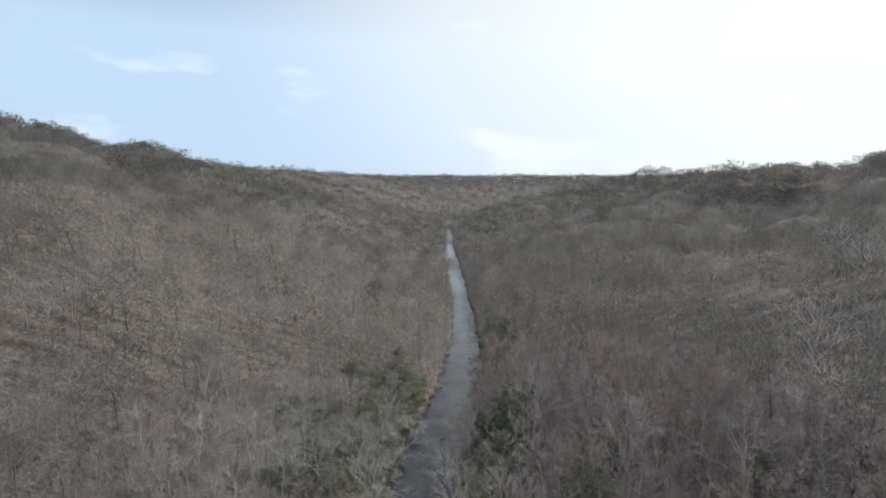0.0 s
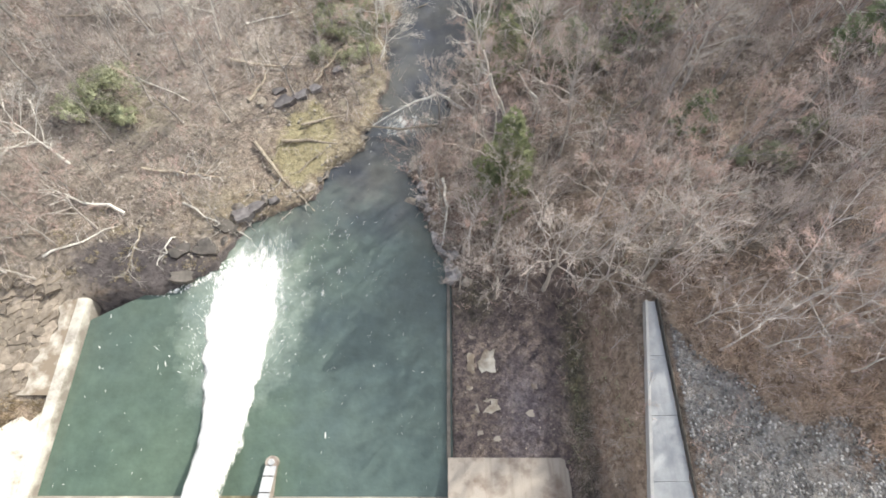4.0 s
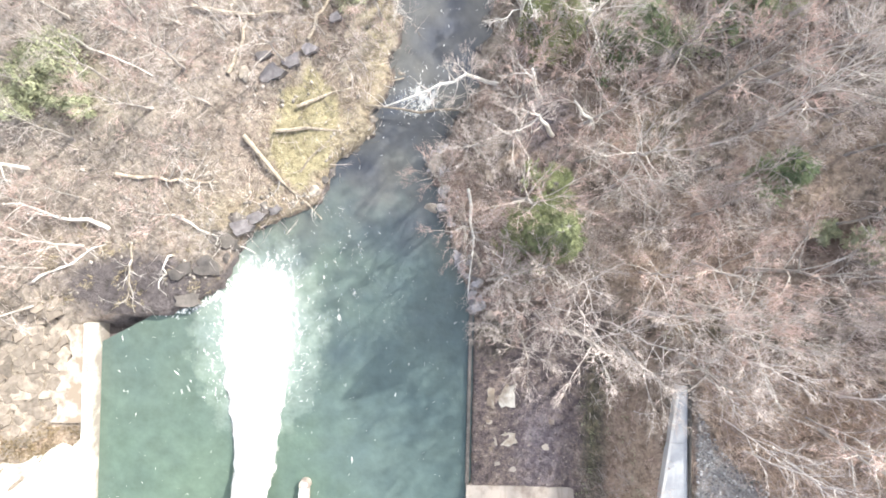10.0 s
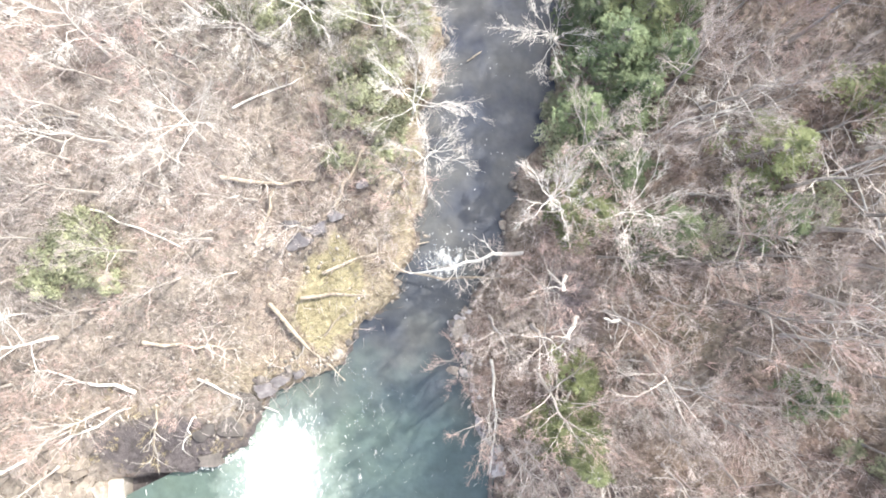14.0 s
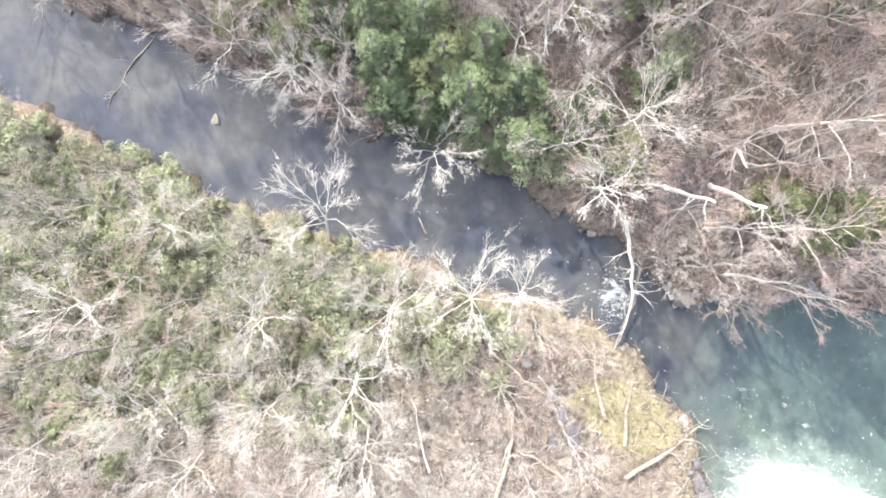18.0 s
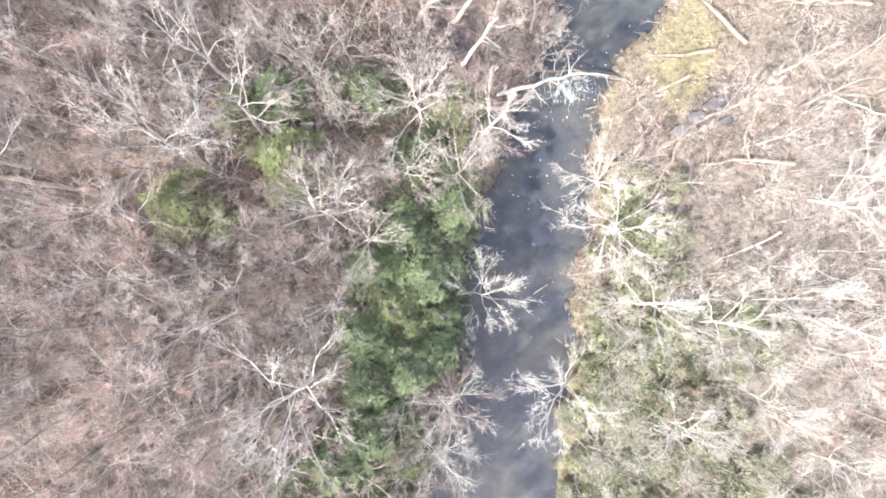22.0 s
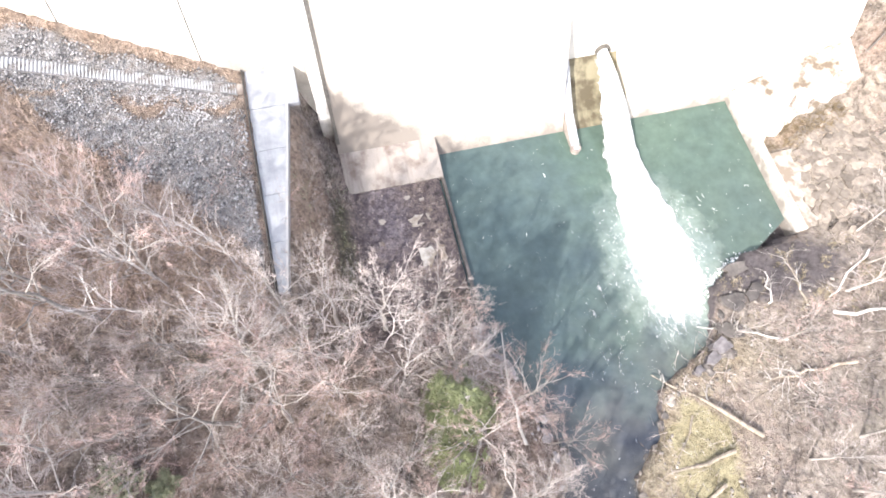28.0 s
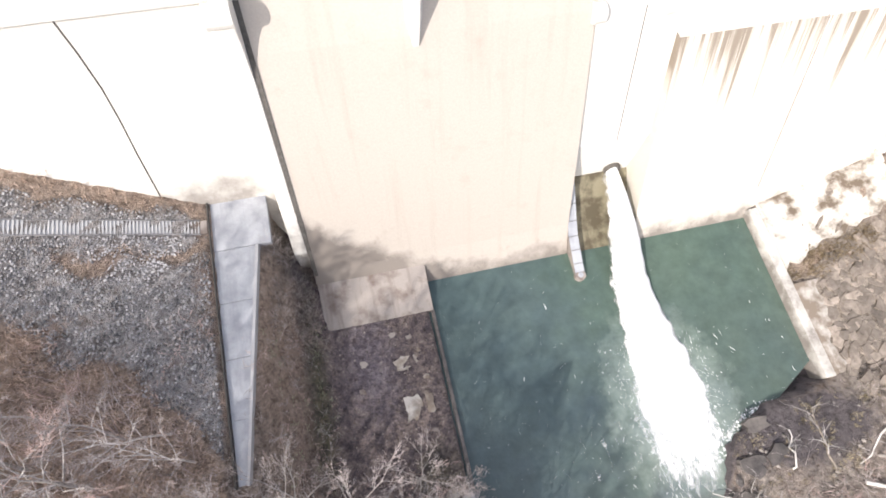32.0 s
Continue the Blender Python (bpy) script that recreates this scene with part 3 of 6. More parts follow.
def rubble_cover(x, y):
    """How much of the slope beside the dam the rubble covers, from none to all."""
    x, y = np.asarray(x, float), np.asarray(y, float)
    wob = 1.6 * np.sin(x * 0.9 + y * 0.5) + 1.2 * np.sin(y * 0.83 - x * 0.41 + 1)
    foot = 17 - 0.48 * (10.2 + 0.47 * (x - 19.8))
    upper = smooth(foot + 1.2, foot + 3.0, y + 0.4 * wob) * (1 - smooth(16.6, 18.2, y + 0.4 * wob))
    lower = smooth(17.0, 18.8, y + 0.8 * wob - 0.05 * (30 - x)) * (1 - smooth(-1.5, 1.8, y - (35.2 - 0.95 * (x - 21.5)) + 0.7 * wob))
    wall = 0.45 * smooth(0, 1.8, 22.2 - x) * (1 - smooth(24, 29, y))
    return np.where((x > 19.8) & (x < 60), np.clip(np.maximum(upper, lower) - wall, 0, 1), 0)


def build_ground():
    xs = axis([(-2600, 160), (-400, 25), (-75, 1.2), (-50, 0.75), (45, 0.75), (80, 1.3), (400, 25), (2600, 160)])
    ys = axis([(-800, 120), (-60, 8), (14, 0.8), (130, 0.8), (180, 1.4), (500, 18), (1400, 45), (3400, 220)])
    X, Y = np.meshgrid(xs, ys)
    Z = ground_z(X, Y)
    nx, ny = len(xs), len(ys)
    rng = np.random.default_rng(3)
    near = (np.abs(X) < 110) & (Y < 230)
    Z = Z + np.where(near & (Z > 0), rng.normal(0, 0.10, Z.shape), 0)
    co = np.stack([X, Y, Z], -1).reshape(-1, 3)
    i = np.arange(nx * ny).reshape(ny, nx)
    quads = np.stack([i[:-1, :-1], i[:-1, 1:], i[1:, 1:], i[1:, :-1]], -1).reshape(-1, 4)
    me = bpy.data.meshes.new("ground")
    me.vertices.add(len(co))
    me.vertices.foreach_set("co", co.ravel())
    me.loops.add(quads.size)
    me.loops.foreach_set("vertex_index", quads.ravel())
    me.polygons.add(len(quads))
    me.polygons.foreach_set("loop_start", np.arange(0, quads.size, 4))
    me.polygons.foreach_set("use_smooth", np.ones(len(quads), bool))
    me.update()
    dr, dl = X - right_bank(Y), left_bank(Y) - X
    u = X + 21.8 - 0.22 * (Y - 67)
    backwater = (u / (3.9 + 0.6 * np.sin(Y * 1.1))) ** 2 + ((Y - 67) / 7.2) ** 2 + 0.25 * np.sin(X * 1.7 + Y * 0.9)
    layers = {
        "algae": 1.0 * (1 - smooth(0.55, 1.25, backwater)),
        "sand": 0.6 * spot(X, Y, -20.5, 66, 5.5, 7) + 0.55 * spot(X, Y, -13.5, 80, 2.5, 12) + 0.5 * spot(X, Y, -30, 57, 7, 3),
        "bare": 0.6 * spot(X, Y, 0.5, 79, 2.2, 7) + 0.95 * spot(X, Y, -55, 36, 9, 13) + 0.4 * spot(X, Y, -36, 62, 22, 14) + 0.3 * spot(X, Y, -60, 70, 25, 30),
        "grass": 0.7 * spot(X, Y, -15, 122, 9, 30) + 0.55 * spot(X, Y, -27, 120, 17, 28) + 0.5 * spot(X, Y, 4, 88, 2.8, 12) + 0.45 * spot(X, Y, -46, 70, 7, 5),
        "gravel": 0.62 * rubble_cover(X, Y) + 0.30 * spot(X, Y, 5, 33, 5, 9),
        "bleach": 0.62 * spot(X, Y, -44, 84, 22, 36) + 0.8 * spot(X, Y, -13.6, 79, 2.4, 7) + 0.4 * spot(X, Y, -60, 60, 14, 20),
        "rust": 0.7 * spot(X, Y, 16, 52, 5.5, 3) + 0.55 * spot(X, Y, 30, 62, 9, 6) + 0.5 * spot(X, Y, 38, 84, 7, 9) + 0.5 * spot(X, Y, 27, 100, 8, 6) + 0.95 * spot(X, Y, -53, 30.2, 7.0, 1.8) + 0.7 * spot(X, Y, -60, 24, 3, 3) + 0.8 * ((X > 19.8) & (Y < 46)) * (1 - rubble_cover(X, Y)) * (1 - smooth(38, 46, Y)) + 0.8 * spot(X, Y, 16, 26, 3, 18) * (X < 18.9),
        # ditch moss; hillside spots also put dark shadow areas into the colour
        "moss_and_shade": 0.62 * spot(X, Y, 12.2, 27, 1.1, 10) + 0.5 * spot(X, Y, 12.5, 38, 1.6, 7) + 0.5 * spot(X, Y, 1, 44, 4, 4) + 0.55 * spot(X, Y, 17, 66, 4, 5) + 0.45 * spot(X, Y, 12, 74, 3, 7) + 0.6 * spot(X, Y, 24, 46, 8, 2.2) + 0.4 * spot(X, Y, 32, 108, 6, 5),
        "dirt": np.where((X > -2) & (X < 19.4), (0.95 - 0.8 * smooth(12.2, 14.0, X)) * (1 - smooth(42, 54, Y)), 0) + 0.35 * spot(X, Y, 24, 34, 6, 12),
        "silt": 0.72 * spot(X, Y, 6.5, 31, 4.0, 8) + 0.6 * spot(X, Y, 5.5, 68, 3.6, 6),
        "wet": 1.25 * spot(X, Y, -40.5, 48.4, 8.5, 3.9) + 0.8 * np.exp(-np.maximum(np.maximum(dr, dl), 0) / 0.7) * (Z < 1.6),
    }
    for name, v in layers.items():
        a = me.attributes.new(name, 'FLOAT', 'POINT')
        a.data.foreach_set("value", np.clip(v, 0, 1.2).ravel().astype(np.float32))
    me.materials.append(M_GROUND)
    return tagged(new("ground", me), "brown leaf-littered valley floor and slopes beside the river", "ground", kind="structure")


ground = build_ground()


def build_water():
    ys = np.concatenate([np.arange(10, 200, 6), np.arange(200, 1400, 40)])
    verts, faces = [], []
    for y in ys:
        l, r = float(left_bank(y)) - 2.6, float(right_bank(y)) + 2.6
        verts += [(l, y, 0.0), ((l + r) / 2, y, 0.0), (r, y, 0.0)]
    for k in range(len(ys) - 1):
        for j in (0, 1):
            a = 3 * k + j
            faces.append((a, a + 1, a + 4, a + 3))
    return tagged(new("water", mesh_from("water", verts, faces, M_WATER)), "green pool water running out into a slate-grey river", "water", kind="structure")


water = build_water()


# ---- trees ----
class Wood:
    """Collects tapered tubes and spikes into one mesh."""

    def __init__(self, seed):
        self.v, self.f, self.rng = [], [], random.Random(seed)

    def tube(self, pts, radii, sides):
        base = len(self.v)
        n = len(pts)
        for i, p in enumerate(pts):
            d = (pts[min(i + 1, n - 1)] - pts[max(i - 1, 0)]).normalized()
            u = d.orthogonal().normalized()
            w = d.cross(u)
            for s in range(sides):
                a = 2 * math.pi * s / sides
                self.v.append(p + (u * math.cos(a) + w * math.sin(a)) * radii[i])
        for i in range(n - 1):
            for s in range(sides):
                a, b = base + i * sides + s, base + i * sides + (s + 1) % sides
                self.f.append((a, b, b + sides, a + sides))
        self.f.append(tuple(base + (n - 1) * sides + s for s in range(sides)))

    def spike(self, p, tip, r):
        d = (tip - p).normalized()
        u = d.orthogonal().normalized()
        w = d.cross(u)
        b = len(self.v)
        for s in range(3):
            a = 2.0944 * s
            self.v.append(p + (u * math.cos(a) + w * math.sin(a)) * r)
        self.v.append(tip)
        self.f += [(b, b + 1, b + 3), (b + 1, b + 2, b + 3), (b + 2, b, b + 3)]

    def blade(self, p, tip, r, face=None):
        """A twig or leaf too fine for a round section; face is the way that it looks."""
        d = tip - p
        g = self.rng
        n = face if face is not None else Vector((g.gauss(0, 1), g.gauss(0, 1), g.gauss(0, 1)))
        u = d.cross(n)
        if u.length < 1e-6:
            u = d.orthogonal()
        u = u.normalized() * r
        b = len(self.v)
        self.v += [p - u, p + u, tip]
        self.f.append((b, b + 1, b + 2))



def sway(rng, v, amount):
    return (v + Vector((rng.uniform(-1, 1), rng.uniform(-1, 1), rng.uniform(-1, 1))) * amount).normalized()


def grow_tree(seed, height, spread, limbs=9, seconds=5, twigs=5, lean=0.06, thick=1.0, fork=0.35, gnarl=0.25, low=-0.15):
    """Trunk with limbs that fan out into a rounded crown, and the fine twigs of that crown."""
    rng = random.Random(seed)
    wood, crown = Wood(seed), Wood(seed + 1)
    lean_v = Vector((rng.uniform(-1, 1), rng.uniform(-1, 1), 0)) * lean
    pts = [Vector((0, 0, -0.4))]
    for i in range(1, 7):
        z = height * 0.8 * i / 6
        pts.append(Vector((0, 0, z)) + lean_v * z + Vector((rng.uniform(-1, 1), rng.uniform(-1, 1), 0)) * 0.22 * i / 3)
    r0 = 0.0135 * height * thick
    rad = [r0 * 1.35] + [r0 * (1 - 0.88 * i / 6) for i in range(1, 7)]
    wood.tube(pts, rad, 6)
    heart = Vector((0, 0, height * 0.55)) + lean_v * height * 0.55

    def at(f):
        k = min(int(f * 6), 5)
        return pts[k].lerp(pts[k + 1], f * 6 - k), rad[k] + (rad[k + 1] - rad[k]) * (f * 6 - k)

    def spray(p, d, length, n):
        """Fine twigs that fan out from a branch."""
        for _ in range(n):
            td = sway(rng, d + Vector((0, 0, 0.15)), 0.75)
            tl = length * rng.uniform(0.5, 1.15)
            crown.blade(p, p + td * tl, 0.017)
            for _ in range(3):
                q = p + td * tl * rng.uniform(0.25, 0.9)
                crown.blade(q, q + sway(rng, td, 0.8) * tl * rng.uniform(0.35, 0.7), 0.012)

    for k in range(limbs):
        h = (k + rng.random() * 0.8) / limbs
        p, r = at(fork + (0.98 - fork) * h)
        ang = k * 2.4 + rng.uniform(-0.5, 0.5)
        el = low + (1.35 - low) * h + rng.uniform(-0.15, 0.15)
        out = Vector((math.cos(ang) * math.cos(el), math.sin(ang) * math.cos(el), math.sin(el)))
        reach = rng.uniform(0.72, 1.12)
        end = heart + Vector((out.x * spread * reach, out.y * spread * reach, out.z * height * 0.42 * reach))
        length = (end - p).length
        lp, lr = [p.copy()], [max(r * 0.55, 0.04)]
        for i in range(1, 4):
            q = p.lerp(end, i / 3) + Vector((0, 0, 1)) * length * 0.05 * math.sin(i)
            lp.append(q + Vector((rng.uniform(-1, 1), rng.uniform(-1, 1), rng.uniform(-1, 1))) * gnarl * length * 0.16)
            lr.append(lr[0] * (1 - 0.27 * i))
        wood.tube(lp, lr, 4)
        for j in range(seconds):
            g = 0.35 + 0.62 * (j + rng.random()) / seconds
            i = min(int(g * 3), 2)
            sp = lp[i].lerp(lp[i + 1], g * 3 - i)
            away = (sp - heart).normalized()
            sd = sway(rng, (lp[i + 1] - lp[i]).normalized() + away * 0.4, 0.8)
            sl = spread * rng.uniform(0.26, 0.5)
            mid = sp + sd * sl * 0.5
            tip = mid + sway(rng, sd + away * 0.3, 0.45) * sl * 0.5
            sr = max(lr[i] * 0.42, 0.022)
            wood.tube([sp, mid, tip], [sr, sr * 0.7, sr * 0.3], 3)
            spray(mid, (sd + away).normalized(), sl * 0.55, twigs // 2)
            spray(tip, (sd + away * 0.7).normalized(), sl * 0.5, twigs - twigs // 2)
        spray(lp[-1], (lp[-1] - lp[-2]).normalized(), spread * 0.25, twigs)
    return wood, crown


def tree_thing(name, seed, bark, twig, label, group, **kw):
    wood, crown = grow_tree(seed, **kw)
    ob = tagged(new(name), label, "tree", group)
    part("trunk", mesh_from("trunk", wood.v, wood.f, bark), ob)
    part("crown", mesh_from("crown", crown.v, crown.f, twig), ob)
    return ob


kinds = []
for s in range(8):
    red = s % 3 == 2
    kinds.append(tree_thing("bare_tree", 100 + s, M_BARK, M_RED if red else M_TWIG,
                            "bare reddish-twigged hardwood tree on the leaf-strewn slope" if red else "bare grey hardwood tree with fine pale twigs",
                            "bare trees in the valley woods", height=14 + 1.2 * (s % 5), spread=4.0 + 0.5 * (s % 3), limbs=11 + s % 3, seconds=5, twigs=9))
whites = []
for s in range(4):
    whites.append(tree_thing("white_barked_tree", 300 + s, M_WHITE, M_WTWIG, "bare sycamore with bright white limbs by the river",
                             "white-barked trees along the river", height=13 + s, spread=5.4 + 0.4 * s, limbs=10, seconds=5, twigs=10, thick=1.15, gnarl=0.4, fork=0.3))

def put(thing, x, y, rot=0.0, scale=1.0, tilt=(0, 0), first=False, sink=0.1):
    m = pose(x, y, float(ground_z(x, y)) - sink, tilt[0], tilt[1], rot)
    if first:
        thing.matrix_world = m
        thing.scale = (scale,) * 3
        return thing
    ob = copy_thing(thing, m)
    ob.scale = (scale,) * 3
    return ob


# evergreens: place, height, spread and whether yellowish
EVER = [(8.2, 94.8, 14, 3.8, 0), (5.8, 98.6, 12, 3.4, 0), (9.3, 104.3, 15, 3.8, 0), (12.3, 110.9, 14, 3.6, 0), (19.8, 117.9, 15, 3.8, 0), (11.2, 119.9, 12, 3.4, 1),
        (21.6, 83.8, 13, 3.0, 1), (5.9, 77.0, 13, 3.2, 1), (5.8, 87.5, 13, 3.6, 0), (8.4, 82.0, 12, 3.4, 0), (14.2, 76.5, 10, 3.2, 0), (22.7, 77.0, 9, 3.0, 0),
        (30.5, 88.5, 12, 3.0, 1), (4.8, 55.2, 18, 3.3, 1), (5.6, 60.4, 9, 2.2, 1), (14.0, 101.0, 13, 3.4, 0), (16.5, 124.5, 13, 3.3, 0), (10.4, 90.0, 12, 3.0, 0),
        (10.8, 98.2, 13, 3.6, 1), (6.6, 102.8, 11, 3.2, 0), (13.0, 106.4, 13, 3.4, 0), (16.0, 114.0, 13, 3.4, 0), (9.0, 114.8, 11, 3.0, 1), (13.6, 94.2, 11, 3.0, 0),
        (12.0, 165.0, 12, 3.2, 0), (17.0, 150.0, 13, 3.4, 0), (22.0, 185.0, 14, 3.4, 0), (20.0, 215.0, 13, 3.3, 0), (-14, 168, 10, 3.2, 1), (42.0, 66.0, 12, 2.8, 0),
        (26.0, 61.0, 8, 2.4, 0)]
EVER = [(x, y, h * (0.95 if y < 56 else 0.78), r, k) for x, y, h, r, k in EVER]


def woods_here(x, y):
    """Whether trees stand here: not in the river, on the dam or on the works beside it."""
    if right_bank(y) + 1.0 > x > left_bank(y) - 1.5:
        return False
    if y < 30 and -60 < x < 95 or y < 12:
        return False
    # a strip of open dry bank between the river and the trees
    if 72 < y < 97 and 0 < x - right_bank(y) < 4.2:
        return False
    if -1.5 < x < 27 and y < 43:
        return False
    if x >= 27 and y < 34:
        return False
    if x < -36 and y < 46 and x > -62:
        return False
    if spot(x, y, -40.5, 48.8, 9.5, 4.6) > 0.35:
        return False
    if -32 < x < -10 and 55 < y < 74:
        return False
    if spot(x, y, 5.5, 68.5, 3.6, 5.5) > 0.45:
        return False
    if any((x - a) ** 2 + (y - b) ** 2 < 9 for a, b, *_ in EVER):
        return False
    if -43 < x < -15 and y < 95 and noise.noise(Vector((x * 0.35, y * 0.35, 9.0))) > -0.02:
        return False
    return True


def scatter(rng, n, x0, x1, y0, y1, gap, ok):
    """Places at least gap apart."""
    cell, out = {}, []
    for _ in range(n):
        x, y = rng.uniform(x0, x1), rng.uniform(y0, y1)
        c = (int(x // gap), int(y // gap))
        if not ok(x, y):
            continue
        near = [q for i in (-1, 0, 1) for j in (-1, 0, 1) for q in cell.get((c[0] + i, c[1] + j), [])]
        if all((x - a) ** 2 + (y - b) ** 2 > gap * gap for a, b in near):
            cell.setdefault(c, []).append((x, y))
            out.append((x, y))
    return out


rng = random.Random(11)
near_places = scatter(rng, 9000, -66, 66, 30, 142, 3.9, woods_here)
near_places = [p for p in near_places if p[0] > -10 or rng.random() > 0.12]
rng.shuffle(near_places)
near_places.sort(key=lambda p: (p[0] + 5) ** 2 * 1.2 + (p[1] - 75) ** 2 * 0.55)
hand_trees = near_places[:290]
used = set()
for i, (x, y) in enumerate(hand_trees):
    k = rng.randrange(len(kinds))
    sc = rng.uniform(0.65, 1.1) * (0.8 if x < 0 else 1.0)
    put(kinds[k], x, y, rng.uniform(0, 360), sc, (rng.uniform(-6, 6), rng.uniform(-6, 6)), first=k not in used)
    used.add(k)


def many(name, templates, places, mat, label, category, seed, smin=0.75, smax=1.15, sink=0.2, tilt=0.1):
    """One joined mesh of turned and scaled copies of small templates."""
    rng = np.random.default_rng(seed)
    P = np.array(places)
    Zs = ground_z(P[:, 0], P[:, 1]) - sink
    pick = rng.integers(0, len(templates), len(P))
    vs, ls, tints = [], [], []
    off = 0
    for t, (tv, tf) in enumerate(templates):
        idx = np.nonzero(pick == t)[0]
        if not len(idx):
            continue
        tv = np.array(tv)
        tf = np.array(tf)
        a = rng.uniform(0, 2 * np.pi, len(idx))
        s = rng.uniform(smin, smax, len(idx))
        if category == "trees":
            # stands of taller and lower trees
            s *= 1.0 + 0.16 * np.sin(P[idx, 0] * 0.043 + 1.0) * np.cos(P[idx, 1] * 0.037) + 0.14 * np.sin(P[idx, 0] * 0.09 - P[idx, 1] * 0.075 + 2.0)
        lx, ly = rng.normal(0, tilt, len(idx)), rng.normal(0, tilt, len(idx))
        ca, sa = np.cos(a), np.sin(a)
        x = (tv[None, :, 0] * ca[:, None] - tv[None, :, 1] * sa[:, None] + tv[None, :, 2] * lx[:, None]) * s[:, None] + P[idx, 0][:, None]
        y = (tv[None, :, 0] * sa[:, None] + tv[None, :, 1] * ca[:, None] + tv[None, :, 2] * ly[:, None]) * s[:, None] + P[idx, 1][:, None]
        z = tv[None, :, 2] * s[:, None] + Zs[idx][:, None]
        vs.append(np.stack([x, y, z], -1).reshape(-1, 3))
        ls.append((tf[None] + (np.arange(len(idx)) * len(tv))[:, None, None] + off).reshape(-1, 3))
        tints.append(np.repeat(rng.random(len(idx)), len(tv)))
        off += len(idx) * len(tv)
    co, tri = np.concatenate(vs), np.concatenate(ls)
    me = bpy.data.meshes.new(name)
    me.vertices.add(len(co))
    me.vertices.foreach_set("co", co.ravel())
    me.loops.add(tri.size)
    me.loops.foreach_set("vertex_index", tri.ravel().astype(np.int32))
    me.polygons.add(len(tri))
    me.polygons.foreach_set("loop_start", np.arange(0, tri.size, 3))
    me.update(calc_edges=True)
    at = me.attributes.new("tint", 'FLOAT', 'POINT')
    at.data.foreach_set("value", np.concatenate(tints).astype(np.float32))
    me.materials.append(mat)
    return tagged(new(name, me), label, category, kind="stuff")


def triangles(v, f):
    out = []
    for face in f:
        for i in range(1, len(face) - 1):
            out.append((face[0], face[i], face[i + 1]))
    return [tuple(p) for p in v], out


def light_tree(seed, height, spread, limbs, twigs, r, reach):
    """A lighter bare tree for the woods farther off: trunk, limbs and a lumpy crown of short twigs."""
    rng = random.Random(seed)
    w = Wood(seed)
    w.spike(Vector((0, 0, -0.5)), Vector((rng.uniform(-0.6, 0.6), rng.uniform(-0.6, 0.6), height * 0.8)), 0.011 * height)
    mid = Vector((0, 0, height * 0.52))
    for k in range(limbs):
        p = Vector((0, 0, height * (0.3 + 0.4 * k / limbs)))
        ang = k * 2.4 + rng.uniform(-0.6, 0.6)
        el = 1.2 * (k + rng.random()) / limbs
        q = mid + Vector((math.cos(ang) * math.cos(el) * spread, math.sin(ang) * math.cos(el) * spread, math.sin(el) * height * 0.42)) * rng.uniform(0.7, 1.0)
        w.blade(p, q, 0.05 + r * 0.4)
    off = Vector((seed * 1.7, seed * 0.9, 3.0))
    for _ in range(twigs):
        o = Vector((rng.gauss(0, 1), rng.gauss(0, 1), rng.gauss(0, 1) + 0.55)).normalized()
        lump = 0.86 + 0.45 * noise.noise(o * 1.9 + off)
        g = mid + Vector((o.x * spread, o.y * spread, o.z * height * 0.42)) * lump * (1 - 0.45 * rng.random() ** 2)
        dd = sway(rng, o + Vector((0, 0, 0.3)), 0.9)
        w.blade(g, g + dd * reach * rng.uniform(0.6, 1.3), r)
    return triangles(w.v, w.f)


mid_t = [light_tree(500 + s, 13 + s % 4, 4.4, 9, 280, 0.036, 1.35) for s in range(6)]
low_t = [light_tree(600 + s, 10 + s % 4, 5.2, 5, 160, 0.09, 1.6) for s in range(6)]
hand_set = set(hand_trees)
mids = [p for p in near_places if p not in hand_set]
tall_t = [light_tree(520 + s, 10.5 + s % 3, 4.5, 9, 290, 0.032, 1.15) for s in range(6)]
talls = scatter(rng, 16000, -190, 190, 20, 330, 6.6, lambda x, y: woods_here(x, y) and not (-66 < x < 66 and 30 < y < 142) and (x > 0 or rng.random() < 0.7))
WOODS = (("woodland", M_WOODS, "grey bare hardwood trees covering the slopes"), ("brown_woodland", M_WOODS2, "dark brown bare trees mixed through the woods"),
         ("pale_woodland", M_WOODS3, "pale-limbed bare trees mixed through the woods"))
rng.shuffle(mids)
shares = (0, len(mids) * 45 // 100, len(mids) * 75 // 100, len(mids))
for k, (name, mat, label) in enumerate(WOODS):
    many(name, mid_t, mids[shares[k]:shares[k + 1]], mat, label, "trees", 21 + k, 0.6, 1.35)
    many("tall_" + name, tall_t, talls[len(talls) * (0, 45, 75)[k] // 100:len(talls) * (45, 75, 100)[k] // 100], mat, label + " beyond the river bend", "trees", 26 + k, 0.95, 1.65)
lows = scatter(rng, 16000, -640, 640, 250, 450, 6.6, lambda x, y: woods_here(x, y) and not (-190 < x < 190 and y < 330) and abs(x) < 200 + y * 0.95)
fars = scatter(rng, 34000, -1100, 1000, 450, 1000, 7.4, lambda x, y: abs(x) < 60 + y * 0.95 and woods_here(x, y))
fars += scatter(rng, 14000, -1100, 1000, 1000, 1900, 9.5, lambda x, y: abs(x) < 200 + y * 0.6 and woods_here(x, y))
lows += scatter(rng, 14000, -460, 460, 60, 330, 6.6, lambda x, y: abs(x) > 190)
fars += scatter(rng, 5000, -700, 750, 1420, 1720, 8.0, lambda x, y: True)
rng.shuffle(fars)
fars += scatter(rng, 7000, -600, -150, 380, 850, 6.4, woods_here)
fars += scatter(rng, 7000, 180, 650, 380, 850, 6.4, woods_here)
